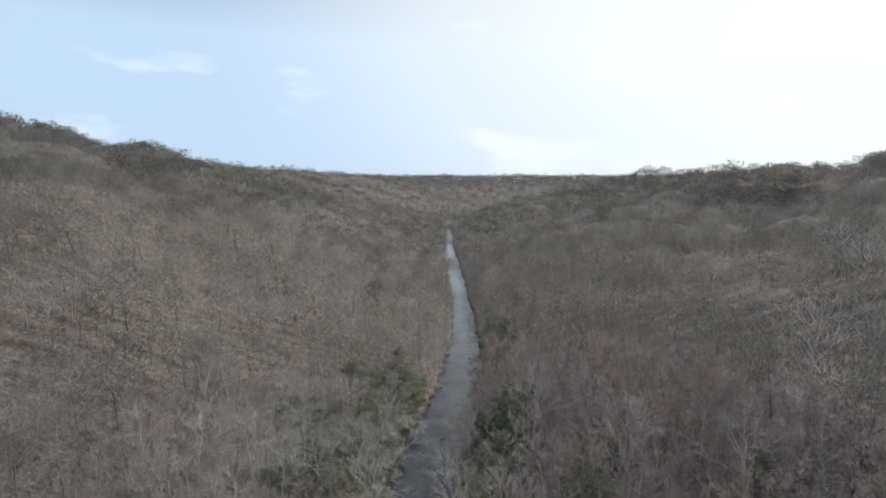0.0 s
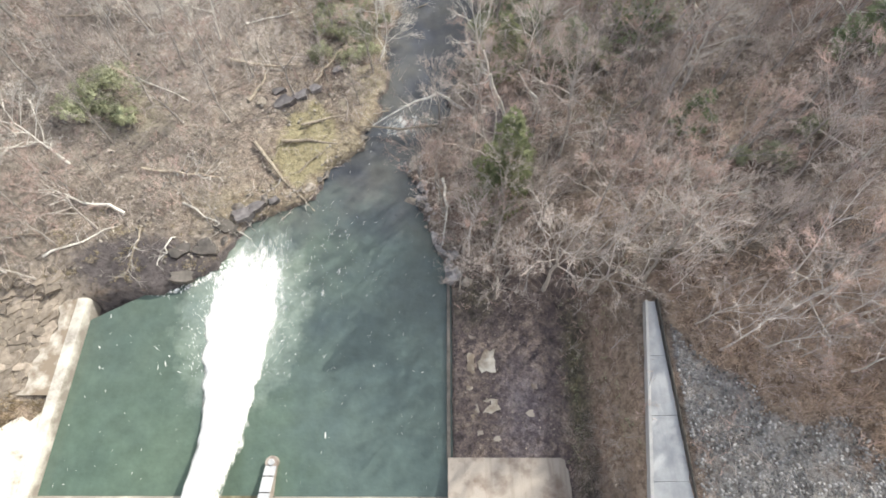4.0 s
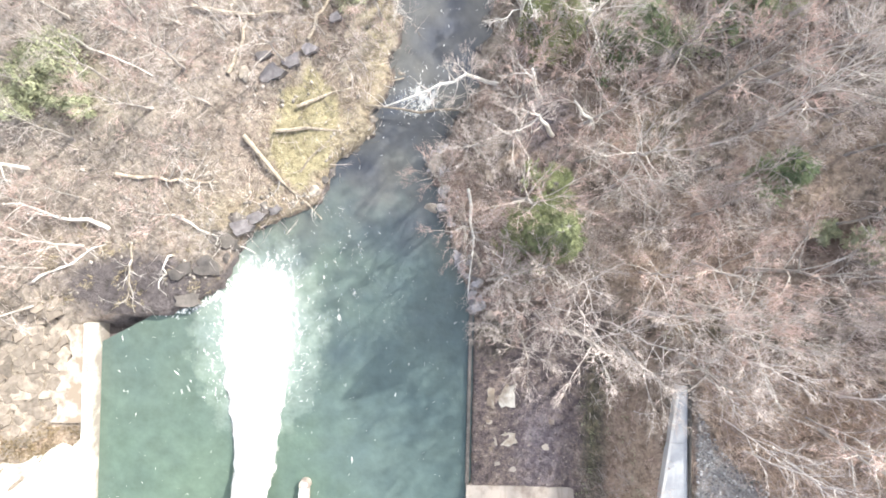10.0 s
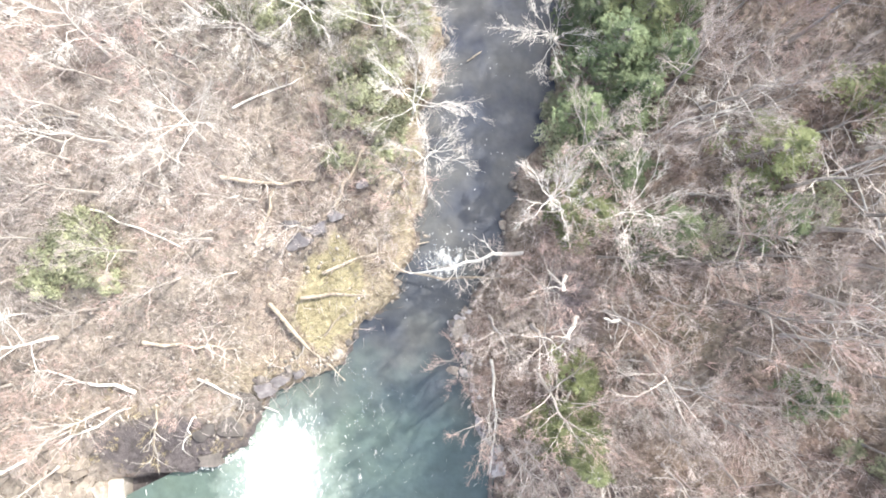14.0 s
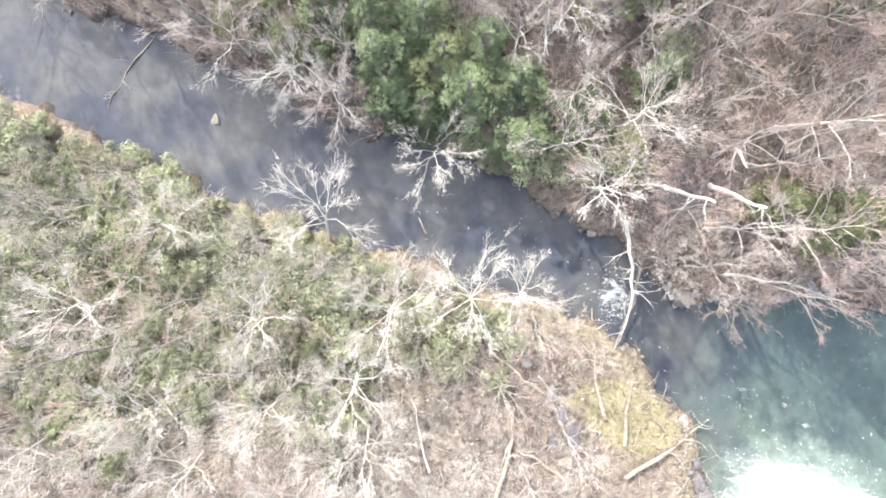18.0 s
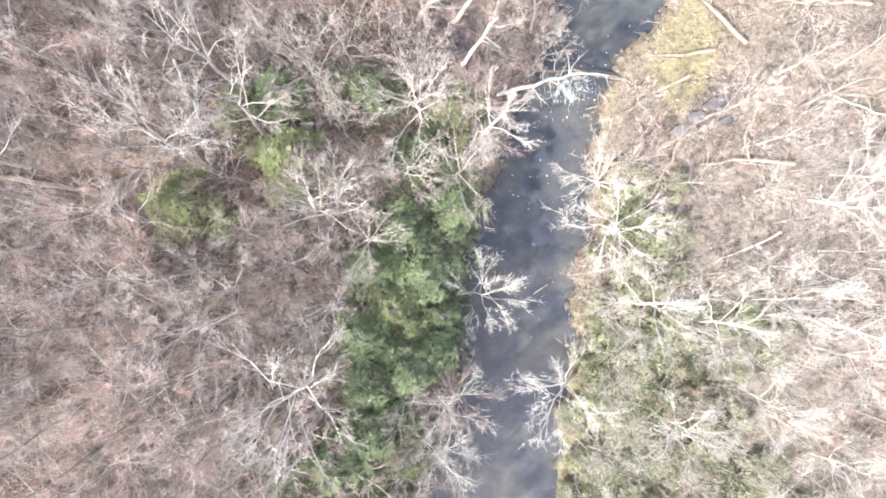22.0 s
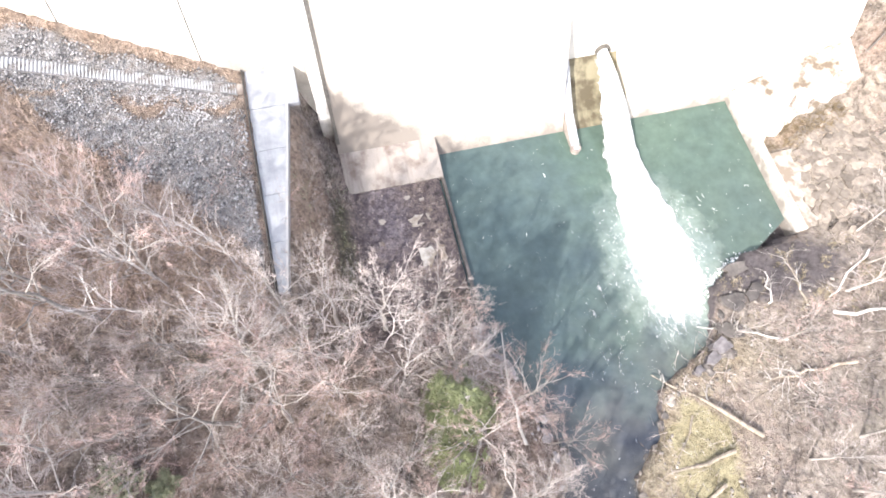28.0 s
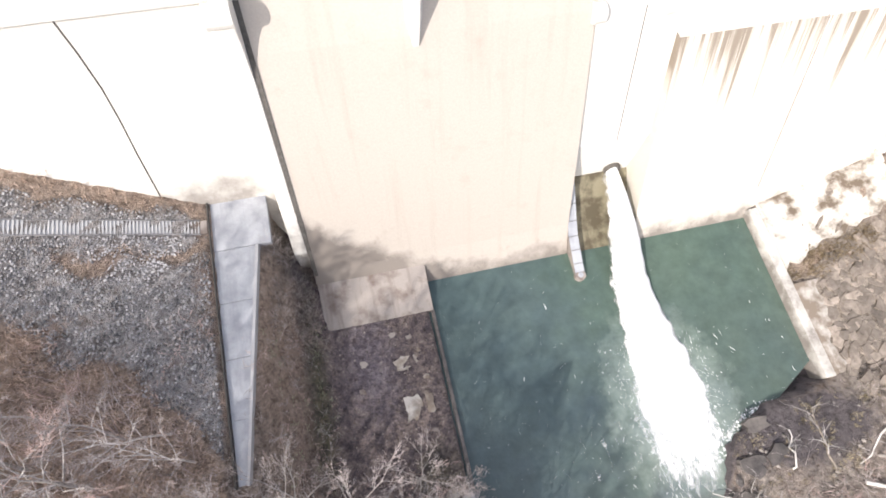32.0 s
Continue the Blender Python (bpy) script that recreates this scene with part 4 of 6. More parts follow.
rng.shuffle(fars)
far_t = [light_tree(650 + s, 10 + s % 4, 5.4, 0, 72, 0.245, 1.9) for s in range(6)]


def open_to_dam(places):
    """Leaves out the trees that stand wholly behind a ridge from the valley below the dam."""
    P = np.array(places)
    top = ground_z(P[:, 0], P[:, 1]) + 17
    ok = np.ones(len(P), bool)
    for f in np.linspace(0.12, 0.96, 30):
        ok &= ground_z(P[:, 0] * f, P[:, 1] * f) + 4 < 66 + (top - 66) * f
    return [p for p, k in zip(places, ok) if k]


lows, fars = open_to_dam(lows), open_to_dam(fars)
rng.shuffle(lows)
shares = (0, len(lows) * 45 // 100, len(lows) * 85 // 100, len(lows))
for k, (name, mat, label) in enumerate(WOODS):
    many("hillside_" + name, low_t, lows[shares[k]:shares[k + 1]], mat, label + " on the higher slopes", "trees", 31 + k, 0.75, 1.2)
    many("far_" + name, far_t, fars[len(fars) * (0, 45, 85)[k] // 100:len(fars) * (45, 85, 100)[k] // 100], mat, label + " on the far ridges", "trees", 41 + k, 0.8, 1.25)


# ---- the dam ----
def dam_block(name, x0, x1, profile, mat, label):
    return tagged(part(name, bm_mesh(name, prism_bm(profile, x0, x1, 0.06), mat)), label, "dam", kind="structure")


TOE = [(-8, -2), (22.6, -2), (22.2, 0), (21.0, 1.6), (19.6, 3.6)]
SPILL = TOE + [(7.7, 26.0), (5.2, 29.6), (2.0, 31.5), (-3, 31.8), (-8, 30)]
FACE = [(13.6, 6.8), (12.0, 10.4), (9.2, 16.9), (7.5, 20.2), (6.35, 23.2), (5.7, 26.8), (5.4, 30.5)]
SIDE = [(-8, -2), (17.5, -2)] + FACE + [(6.1, 30.5), (6.1, 31.8), (0, 31.8), (0, 42), (-8, 42)]
LEFT = TOE + [(9.6, 22.7), (8.9, 22.7), (5.2, 29.6), (2.0, 31.5), (-8, 31.5)]
OUTLET = [(-8, -2), (14.0, -2), (14.0, 6.2), (13.8, 12), (7.6, 25.6), (5.2, 29.6), (2.0, 31.5), (-8, 31.5)]
spillway = dam_block("dam_spillway", -20.4, 10.9, SPILL, M_SPILL, "cream concrete spillway face of the dam above the pool")
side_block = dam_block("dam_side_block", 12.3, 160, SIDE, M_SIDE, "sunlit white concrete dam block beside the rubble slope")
left_block = dam_block("dam_left_block", -63.0, -29.6, LEFT, M_STAINED, "white concrete dam block with brown drip stains")
outlet_block = dam_block("dam_outlet_block", -29.6, -20.4, OUTLET, M_CONC, "concrete dam block with the low outlet")
training = dam_block("dam_training_wall", 10.9, 12.3, [(-8, -2), (18.3, -2), (18.1, 6.6), (14.2, 14.0), (8.9, 24.5), (8.2, 28.5), (8.2, 31), (4.2, 33), (-8, 33)],
                     M_TRAIN, "narrow concrete wall stepping proud of the spillway")
far_block = dam_block("dam_abutment", -160, -63.0, [(-8, -2), (8, -2), (5, 22), (3, 40), (-8, 40)], M_CONC, "concrete abutment of the dam")


def strip_on_face(profile, x, w, proud=0.012):
    """A narrow dark joint that follows a block's face."""
    out = [(y + proud, z + proud * 0.4) for y, z in profile]
    back = [(y - 0.25, z) for y, z in reversed(profile)]
    return prism_bm(out + back, x - w / 2, x + w / 2)


for x in (23.9, 36.2, 52.0, 70.0):
    part("joint", bm_mesh("joint", strip_on_face(FACE, x, 0.16), M_JOINT), side_block, "dark open joint")
part("joint", bm_mesh("joint", strip_on_face([(13.8, 12), (7.6, 25.6)], -25.6, 0.10), M_JOINT), outlet_block)
part("joint", bm_mesh("joint", strip_on_face([(19.6, 3.6), (9.6, 22.7)], -46.5, 0.10), M_OLDCONC), left_block, "dirt-filled joint")
# dark strip that puts in the side wall's shade against the spillway
part("seam", bm_mesh("seam", prism_bm([(20.4, 2.2), (7.9, 26.0), (5.4, 29.6), (5.0, 29.6), (7.4, 26.0), (19.9, 2.2)], 10.45, 10.9), M_JOINT), training, "dark strip in place of the wall's narrow shade")


def pier_nose(x0, x1, y0, y1, z0, z1):
    """An upright pier whose downstream end is pointed."""
    bm = bmesh.new()
    xm = (x0 + x1) / 2
    ring = [(x0, y0), (x1, y0), (x1, y1 - 1.4), (xm + 0.25, y1), (xm - 0.25, y1), (x0, y1 - 1.4)]
    lo = [bm.verts.new((x, y, z0)) for x, y in ring]
    hi = [bm.verts.new((x, y, z1)) for x, y in ring]
    bm.faces.new(lo[::-1])
    bm.faces.new(hi)
    for i in range(6):
        bm.faces.new((lo[i], lo[(i + 1) % 6], hi[(i + 1) % 6], hi[i]))
    return bm


crest_pier = tagged(part("crest_pier", bm_mesh("crest_pier", pier_nose(-4.1, -2.6, -4, 8.3, 25.2, 38), M_CONC)), "pale concrete pier on the spillway crest", "pier")


def scroll_lip(x0, x1, y, z, r):
    """A rounded concrete lip at the head of a training wall."""
    n = 14
    prof = [(y + r * math.cos(a), z + r * math.sin(a)) for a in [2 * math.pi * i / n for i in range(n)]]
    return prism_bm(prof, x0, x1, 0.03)


for x0, x1, y, z in ((10.8, 12.9, 7.6, 30.6), (-20.9, -19.9, 8.0, 25.9), (-28.4, -27.2, 7.8, 25.6)):
    lip = tagged(part("wall_lip", bm_mesh("wall_lip", scroll_lip(x0, x1, y, z, 1.0), M_CONC)), "rounded concrete lip at the head of a dam wall", "wall lip", "rounded wall lips on the dam")

# outlet chute, divider pier and nozzle
tagged(part("outlet_chute", bm_mesh("outlet_chute", prism_bm([(13.9, -2), (24.5, -2), (23.0, -0.25), (18.5, 1.2), (14.1, 4.9), (13.9, 4.9)], -29.6, -21.5, 0.03), M_MOSSY)),
       "algae-stained outlet chute floor below the dam", "chute", kind="structure")
divider = tagged(new("divider_pier"), "low sloping concrete divider pier with a pale coping beside the outlet", "pier")
part("wall", bm_mesh("divider_wall", prism_bm([(13.9, -2), (25.3, -2), (25.3, 0.55), (20.5, 2.4), (15.0, 7.0), (13.9, 7.4)], -21.45, -20.45, 0.05), M_OLDCONC), divider)
line = [(14.2, 7.32), (15.9, 6.25), (17.6, 4.85), (19.3, 3.45), (20.9, 2.3), (22.5, 1.66), (24.1, 1.05), (25.2, 0.62)]
for (ya, za), (yb, zb) in zip(line, line[1:]):
    g = 0.05
    part("coping", bm_mesh("coping", prism_bm([(ya + g, za + 0.02), (yb - g, zb + 0.02), (yb - g, zb + 0.17), (ya + g, za + 0.17)], -21.55, -20.35, 0.02), M_WALL), divider, "pale coping block")
bm = bmesh.new()
bmesh.ops.create_cone(bm, cap_ends=True, segments=18, radius1=0.72, radius2=0.66, depth=3.0, matrix=Matrix.Translation((-20.95, 25.5, -0.72)))
part("nose", bm_mesh("nose", bm, M_OLDCONC), divider, "round concrete nose")
bm = bmesh.new()
bmesh.ops.create_cone(bm, cap_ends=True, segments=16, radius1=0.36, radius2=0.30, depth=0.16, matrix=Matrix.Translation((-20.95, 25.5, 0.86)))
part("bollard_cap", bm_mesh("bollard_cap", bm, M_WALL), divider)
nozzle = tagged(new("outlet_nozzle"), "dark rusty outlet pipe mouth in the dam face", "pipe")
bm = bmesh.new()
bmesh.ops.create_cone(bm, cap_ends=False, segments=20, radius1=1.05, radius2=1.05, depth=1.0, matrix=Matrix.Translation((-27.2, 14.05, 5.7)) @ Matrix.Rotation(radians(90), 4, 'X'))
bmesh.ops.solidify(bm, geom=bm.faces[:], thickness=0.15)
part("pipe", bm_mesh("pipe", bm, M_JOINT), nozzle)


# ---- falling and broken water ----
def build_jet():
    """The jet that leaves the outlet, spreads and breaks up on the pool."""
    rows, cols = 90, 26
    verts, faces = [], []
    for i in range(rows):
        s = i / (rows - 1)
        y = 14.4 + s * 34.5
        half = np.interp(y, [14, 18, 22, 27, 33, 38, 42, 46, 49], [0.95, 1.5, 2.1, 2.55, 3.2, 3.95, 4.4, 3.6, 1.6])
        top = np.interp(y, [14, 18, 22, 26, 30, 36, 42, 49], [6.5, 5.9, 4.5, 2.6, 1.2, 0.9, 0.55, 0.1])
        cx = -27.2 + 0.5 * math.sin(s * 5) * s
        for j in range(cols):
            u = 2 * j / (cols - 1) - 1
            rag = 1 + (0.09 * s + 0.03) * noise.noise(Vector((u * 2.5, y * 0.7, 3))) * 1.6
            x = cx + u * half * rag
            arch = (1 - abs(u) ** 3.0)
            bumpy = 0.35 * s * noise.noise(Vector((x * 1.6, y * 1.1, 1))) + 0.12 * noise.noise(Vector((x * 4, y * 2.0, 7)))
            z = max(top * arch, 0) + bumpy * arch - 0.06
            if y < 27:
                z = max(z, top - 1.9 + (1.9 * arch) - 0.06)
            verts.append((x, y, z))
    for i in range(rows - 1):
        for j in range(cols - 1):
            a = i * cols + j
            faces.append((a, a + 1, a + cols + 1, a + cols))
    me = mesh_from("jet", verts, faces, M_JET)
    body = me.attributes.new("body", 'FLOAT', 'POINT')
    for i in range(rows):
        s = i / (rows - 1)
        for j in range(cols):
            u = abs(2 * j / (cols - 1) - 1)
            body.data[i * cols + j].value = 1.75 - 1.5 * u ** (1.9 + 1.6 * s) - 0.75 * max(s - 0.82, 0) / 0.18
    me.polygons.foreach_set("use_smooth", [True] * len(me.polygons))
    ob = tagged(new("water_jet", me), "white jet of water spreading over the green pool", "water", kind="stuff")
    return ob


jet = build_jet()


def blobs(name, places, mat, label, category, seed, flat=0.25):
    """Small rough lumps joined into one mesh; each place is x, y, z, half length, half width and turn."""
    rg = random.Random(seed)
    verts, faces = [], []
    for x, y, z, a, b, turn in places:
        n, k = len(verts), 7
        ca, sa = math.cos(turn), math.sin(turn)
        h = min(a, b) * flat
        for i in range(k):
            t = 2 * math.pi * i / k
            r = rg.uniform(0.65, 1.25)
            px, py = a * r * math.cos(t), b * r * math.sin(t)
            verts.append((x + px * ca - py * sa, y + px * sa + py * ca, z - 0.03))
        verts.append((x, y, z + h))
        for i in range(k):
            faces.append((n + i, n + (i + 1) % k, n + k))
    return tagged(new(name, mesh_from(name, verts, faces, mat)), label, category, kind="stuff")


def build_lace():
    """A thin sheet of lacy foam on the pool: round the plume, along the shore and over the riffle."""
    xs, ys = np.arange(-45, -2.4, 0.6), np.arange(24, 80, 0.6)
    X, Y = np.meshgrid(xs, ys)
    half = np.interp(Y, [24, 30, 36, 42, 48, 54], [1.0, 1.6, 2.6, 3.6, 3.4, 2.0])
    d = np.maximum(np.abs(X + 27.1) - half, 0)
    plume = np.exp(-d / 1.6) * smooth(26, 42, Y) * (1 - smooth(47, 58, Y)) * 0.8
    shore = np.exp(-((Y - (45.3 + 0.07 * np.maximum(X + 38.5, 0) ** 1.9)) / 0.8) ** 2) * smooth(-42, -37, X) * (1 - smooth(-32, -29, X)) * 0.75
    riffle = 0.62 * spot(X, Y, -8.5, 71.5, 3.5, 3.0)
    drift = 0.30 * smooth(30, 45, Y) * (1 - smooth(56, 66, Y)) * np.exp(-np.abs(X + 17) / 12)
    inside = ((X > left_bank(Y) + 0.4) & (X < right_bank(Y) - 0.4)).astype(float)
    body = np.maximum.reduce([plume, shore, riffle, drift]) * inside
    ny, nx = X.shape
    verts = np.stack([X, Y, np.full(X.shape, 0.018)], -1).reshape(-1, 3)
    idx = np.arange(nx * ny).reshape(ny, nx)
    quads = np.stack([idx[:-1, :-1], idx[:-1, 1:], idx[1:, 1:], idx[1:, :-1]], -1).reshape(-1, 4)
    flat = body.ravel()
    keep = flat[quads].max(1) > 0.05
    me = mesh_from("lace", verts.tolist(), quads[keep].tolist(), M_LACE)
    at = me.attributes.new("body", 'FLOAT', 'POINT')
    at.data.foreach_set("value", flat.astype(np.float32))
    return tagged(new("surface_foam", me), "lacy white foam drifting on the green pool", "foam", kind="stuff")


build_lace()
rg = random.Random(8)
flecks = []
for _ in range(420):
    x, y = rg.uniform(-45, -2.5), rg.uniform(23, 64)
    if not (float(left_bank(y)) + 0.8 < x < float(right_bank(y)) - 0.8):
        continue
    w = rg.uniform(0.007, 0.018) if rg.random() < 0.93 else 0.04
    flecks.append((x, y, 0.02, w * rg.uniform(3, 18), w, radians(90) + rg.gauss(0, 0.35) - (x + 27) * 0.02))
for _ in range(420):
    s = rg.random()
    y = 35 + 19 * s
    x = -27 + rg.choice((-1, 1)) * (np.interp(y, [34, 38, 42, 46, 51], [3.1, 4.3, 4.8, 4.2, 2.5]) + abs(rg.gauss(0, 1.5)) - 0.4)
    w = rg.uniform(0.008, 0.030)
    flecks.append((x, y, 0.03, w * rg.uniform(1.5, 9), w, 1.57 - (x + 27) * 0.09 + rg.gauss(0, 0.3)))
for _ in range(170):
    s = rg.random()
    x, y = -38.5 + 8.5 * s + rg.gauss(0, 0.35), 45.1 + 4.6 * s * s + rg.gauss(0, 0.3)
    w = rg.uniform(0.02, 0.08)
    flecks.append((x, y, 0.03, w * rg.uniform(1, 3), w, rg.uniform(0, 3)))
for _ in range(130):
    x, y = rg.uniform(-13, -4.5), 71 + rg.gauss(0, 2.6)
    w = rg.uniform(0.012, 0.045)
    flecks.append((x, y, 0.03, w * rg.uniform(1.5, 4), w, radians(70) + rg.gauss(0, 0.3)))
for _ in range(60):
    y = rg.uniform(78, 102)
    x = rg.uniform(float(left_bank(y)) + 1.5, float(right_bank(y)) - 1)
    w = rg.uniform(0.01, 0.05)
    flecks.append((x, y, 0.02, w * rg.uniform(1, 4), w, radians(80) + rg.gauss(0, 0.4)))
blobs("foam_flecks", flecks, M_FOAM, "scattered white foam flecks drifting on the water", "foam", 9)


# ---- walls and floors beside the pool ----
retaining = tagged(new("retaining_wall"), "grey concrete retaining wall whose tapering flat top runs out beside the rubble slope", "wall")


def tapered(y0, y1, a0, a1, b0, b1, z0, z1, bev=0.0):
    """A bar from y0 to y1 whose sides run from a0 to a1 and from b0 to b1."""
    bm = bmesh.new()
    lo = [bm.verts.new((x, y, z0)) for x, y in ((a0, y0), (b0, y0), (b1, y1), (a1, y1))]
    hi = [bm.verts.new((x, y, z1)) for x, y in ((a0, y0), (b0, y0), (b1, y1), (a1, y1))]
    bm.faces.new(lo[::-1])
    bm.faces.new(hi)
    for i in range(4):
        j = (i + 1) % 4
        bm.faces.new((lo[i], lo[j], hi[j], hi[i]))
    if bev:
        bmesh.ops.bevel(bm, geom=bm.edges[:], offset=bev, segments=1, affect='EDGES')
    return bm


part("wall_face", bm_mesh("wall_face", tapered(17.4, 40.4, 15.25, 18.4, 19.7, 19.3, -0.5, 9.98), M_WALL), retaining)
n = 4
for i in range(n):
    f0, f1 = i / n + 0.0008, (i + 1) / n - 0.0008
    ya, yb = 17.62 + 22.8 * f0, 17.62 + 22.8 * f1
    part("top_slab", bm_mesh("top_slab", tapered(ya, yb, 15.56 + 3.05 * f0, 15.56 + 3.05 * f1, 19.78 - 0.42 * f0, 19.78 - 0.42 * f1, 9.95, 10.13, 0.015), M_WALL), retaining, "smooth blue-grey concrete slab")
part("coping", bm_mesh("wall_coping", tapered(17.62, 40.5, 15.2, 18.35, 15.52, 18.6, 9.4, 10.34, 0.03), M_STEP), retaining)
part("kick_rail", bm_mesh("kick_rail", tapered(12.0, 40.6, 19.9, 19.45, 20.03, 19.58, 9.7, 10.62, 0.02), M_JOINT), retaining, "dark low rail behind the wall")
part("platform", bm_mesh("platform", box_bm(13.9, 19.76, 11.0, 17.6, 9.5, 10.2, 0.06), M_WALL), retaining)

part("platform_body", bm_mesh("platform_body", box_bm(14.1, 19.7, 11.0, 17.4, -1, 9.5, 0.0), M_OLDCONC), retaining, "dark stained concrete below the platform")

pool_wall = tagged(part("pool_wall", bm_mesh("pool_wall", box_bm(-46.9, -45.6, 21.6, 44, -2, 1.5), M_CONC)), "white concrete wall along the pool", "wall", kind="structure")
slab = tagged(part("apron_slab", bm_mesh("apron_slab", prism_bm([(16.0, -2), (26.0, -2), (26.0, 0.78), (19.0, 2.55), (16.0, 3.0)], -2.0, 10.8, 0.03), M_OLDCONC)), "mottled old concrete slab beside the pool", "slab", kind="structure")
edge_wall = tagged(part("pool_edge_wall", bm_mesh("pool_edge_wall", box_bm(-2.1, -1.7, 26, 49, -2, 0.60), M_WETROCK)), "low dark concrete edge along the pool", "wall", kind="structure")
curb = tagged(part("ditch_curb", bm_mesh("ditch_curb", box_bm(10.85, 11.15, 22.8, 46, 0.2, 1.0), M_WETROCK)), "dark low curb beside the ditch", "curb", kind="structure")


def plate(name, cx, cy, rx, ry, z0, z1, seed, mat, k=11, tilt=0.0, rag=(0.72, 1.12)):
    """A broken plate of concrete or stone with an uneven outline."""
    rg = random.Random(seed)
    bm = bmesh.new()
    top, low = [], []
    for i in range(k):
        t = 2 * math.pi * i / k
        r = rg.uniform(*rag) * min(1 / max(abs(math.cos(t)), 0.01), 1 / max(abs(math.sin(t)), 0.01), 1.3)
        x, y = cx + rx * r * math.cos(t), cy + ry * r * math.sin(t)
        top.append(bm.verts.new((x, y, z1 + tilt * (x - cx) + rg.uniform(-0.03, 0.03))))
        low.append(bm.verts.new((x, y, z0)))
    bm.faces.new(top)
    bm.faces.new(low[::-1])
    for i in range(k):
        bm.faces.new((low[i], low[(i + 1) % k], top[(i + 1) % k], top[i]))
    bmesh.ops.bevel(bm, geom=[e for e in bm.edges if e.verts[0] in top and e.verts[1] in top], offset=0.04, segments=1, affect='EDGES')
    return bm_mesh(name, bm, mat)


for i, (cx, cy, rx, ry) in enumerate(((2.6, 36.6, 1.1, 1.4), (0.7, 36.2, 0.5, 1.3), (2.4, 31.4, 1.5, 0.8), (0.6, 30.2, 0.5, 0.35), (0.5, 33.4, 0.4, 0.3), (3.4, 28.0, 0.5, 0.4), (0.9, 39.4, 0.45, 0.35), (1.6, 28.6, 0.35, 0.25), (7.2, 30.6, 0.5, 0.4), (7.9, 33.6, 0.4, 0.35))):
    tagged(part("concrete_remnant", plate("concrete_remnant", cx, cy, rx, ry, 0.4, 0.70, 40 + i, M_PATCHY if i < 5 else M_OLDCONC, 15, 0.0, (0.62, 1.1))), "worn pale concrete patch in the dark dirt floor", "concrete patch", "concrete patches beside the pool")

# concrete apron that runs from the dam's left block down to the pool wall
bm = bmesh.new()
rg = random.Random(78)
strips = []
for i in range(17):
    x = -46.9 - i
    end = 30.2 - 0.3 * i + rg.uniform(-0.6, 0.6)
    for drop in (0.0, 0.5):
        strips.append([bm.verts.new((x, 16.8 + (end - 16.8) * j / 8, max(float(ground_z(x, 16.8 + (end - 16.8) * j / 8)), 1.42) + 0.13 - drop)) for j in range(9)])
tops, lows_v = strips[0::2], strips[1::2]
for k in range(16):
    for j in range(8):
        bm.faces.new((tops[k][j + 1], tops[k + 1][j + 1], tops[k + 1][j], tops[k][j]))
        bm.faces.new((lows_v[k][j], lows_v[k + 1][j], lows_v[k + 1][j + 1], lows_v[k][j + 1]))
    bm.faces.new((tops[k][8], lows_v[k][8], lows_v[k + 1][8], tops[k + 1][8]))
    bm.faces.new((tops[k + 1][0], lows_v[k + 1][0], lows_v[k][0], tops[k][0]))
for j in range(8):
    bm.faces.new((tops[0][j], lows_v[0][j], lows_v[0][j + 1], tops[0][j + 1]))
    bm.faces.new((tops[16][j + 1], lows_v[16][j + 1], lows_v[16][j], tops[16][j]))
tagged(part("bank_apron", bm_mesh("bank_apron", bm, M_APRON)), "pale stained concrete apron sloping to the pool wall", "apron", kind="structure")
for x0, x1, z in ((-61.6, -60.9, 0.3), (-63.2, -62.5, 0.75)):
    part("groin_curb", bm_mesh("groin_curb", prism_bm([(18.6, 6.2), (18.6 + z, 6.4), (9.6 + z, 22.9), (9.6, 22.7), (9.0, 22.6), (18.0, 6.0)], x0, x1, 0.05), M_CONC), left_block)

# concrete paving behind the pool wall, blotched with dirt
bm = bmesh.new()
ys = [32.4 + 11.4 * i / 12 for i in range(13)]
rg = random.Random(77)
rowsv = []
for y in ys:
    out = -47.6 - 0.22 * (44 - y) - 0.5 * math.sin(y * 0.9) - rg.uniform(0, 0.9)
    zo = max(float(ground_z(out, y)), 1.3) + 0.1
    rowsv.append([bm.verts.new(p) for p in ((-46.9, y, 1.40), ((out - 46.9) / 2, y, (1.40 + zo) / 2 + 0.08), (out, y, zo), (out - 0.1, y, zo - 0.9), (-46.9, y, 0.2))])
for r0, r1 in zip(rowsv, rowsv[1:]):
    for j in range(5):
        bm.faces.new((r0[j], r0[(j + 1) % 5], r1[(j + 1) % 5], r1[j]))
bm.faces.new(rowsv[0][::-1])
bm.faces.new(rowsv[-1])
tagged(part("bank_paving", bm_mesh("bank_paving", bm, M_PATCHY)), "worn concrete paving blotched with brown dirt behind the pool wall", "paving", kind="structure")

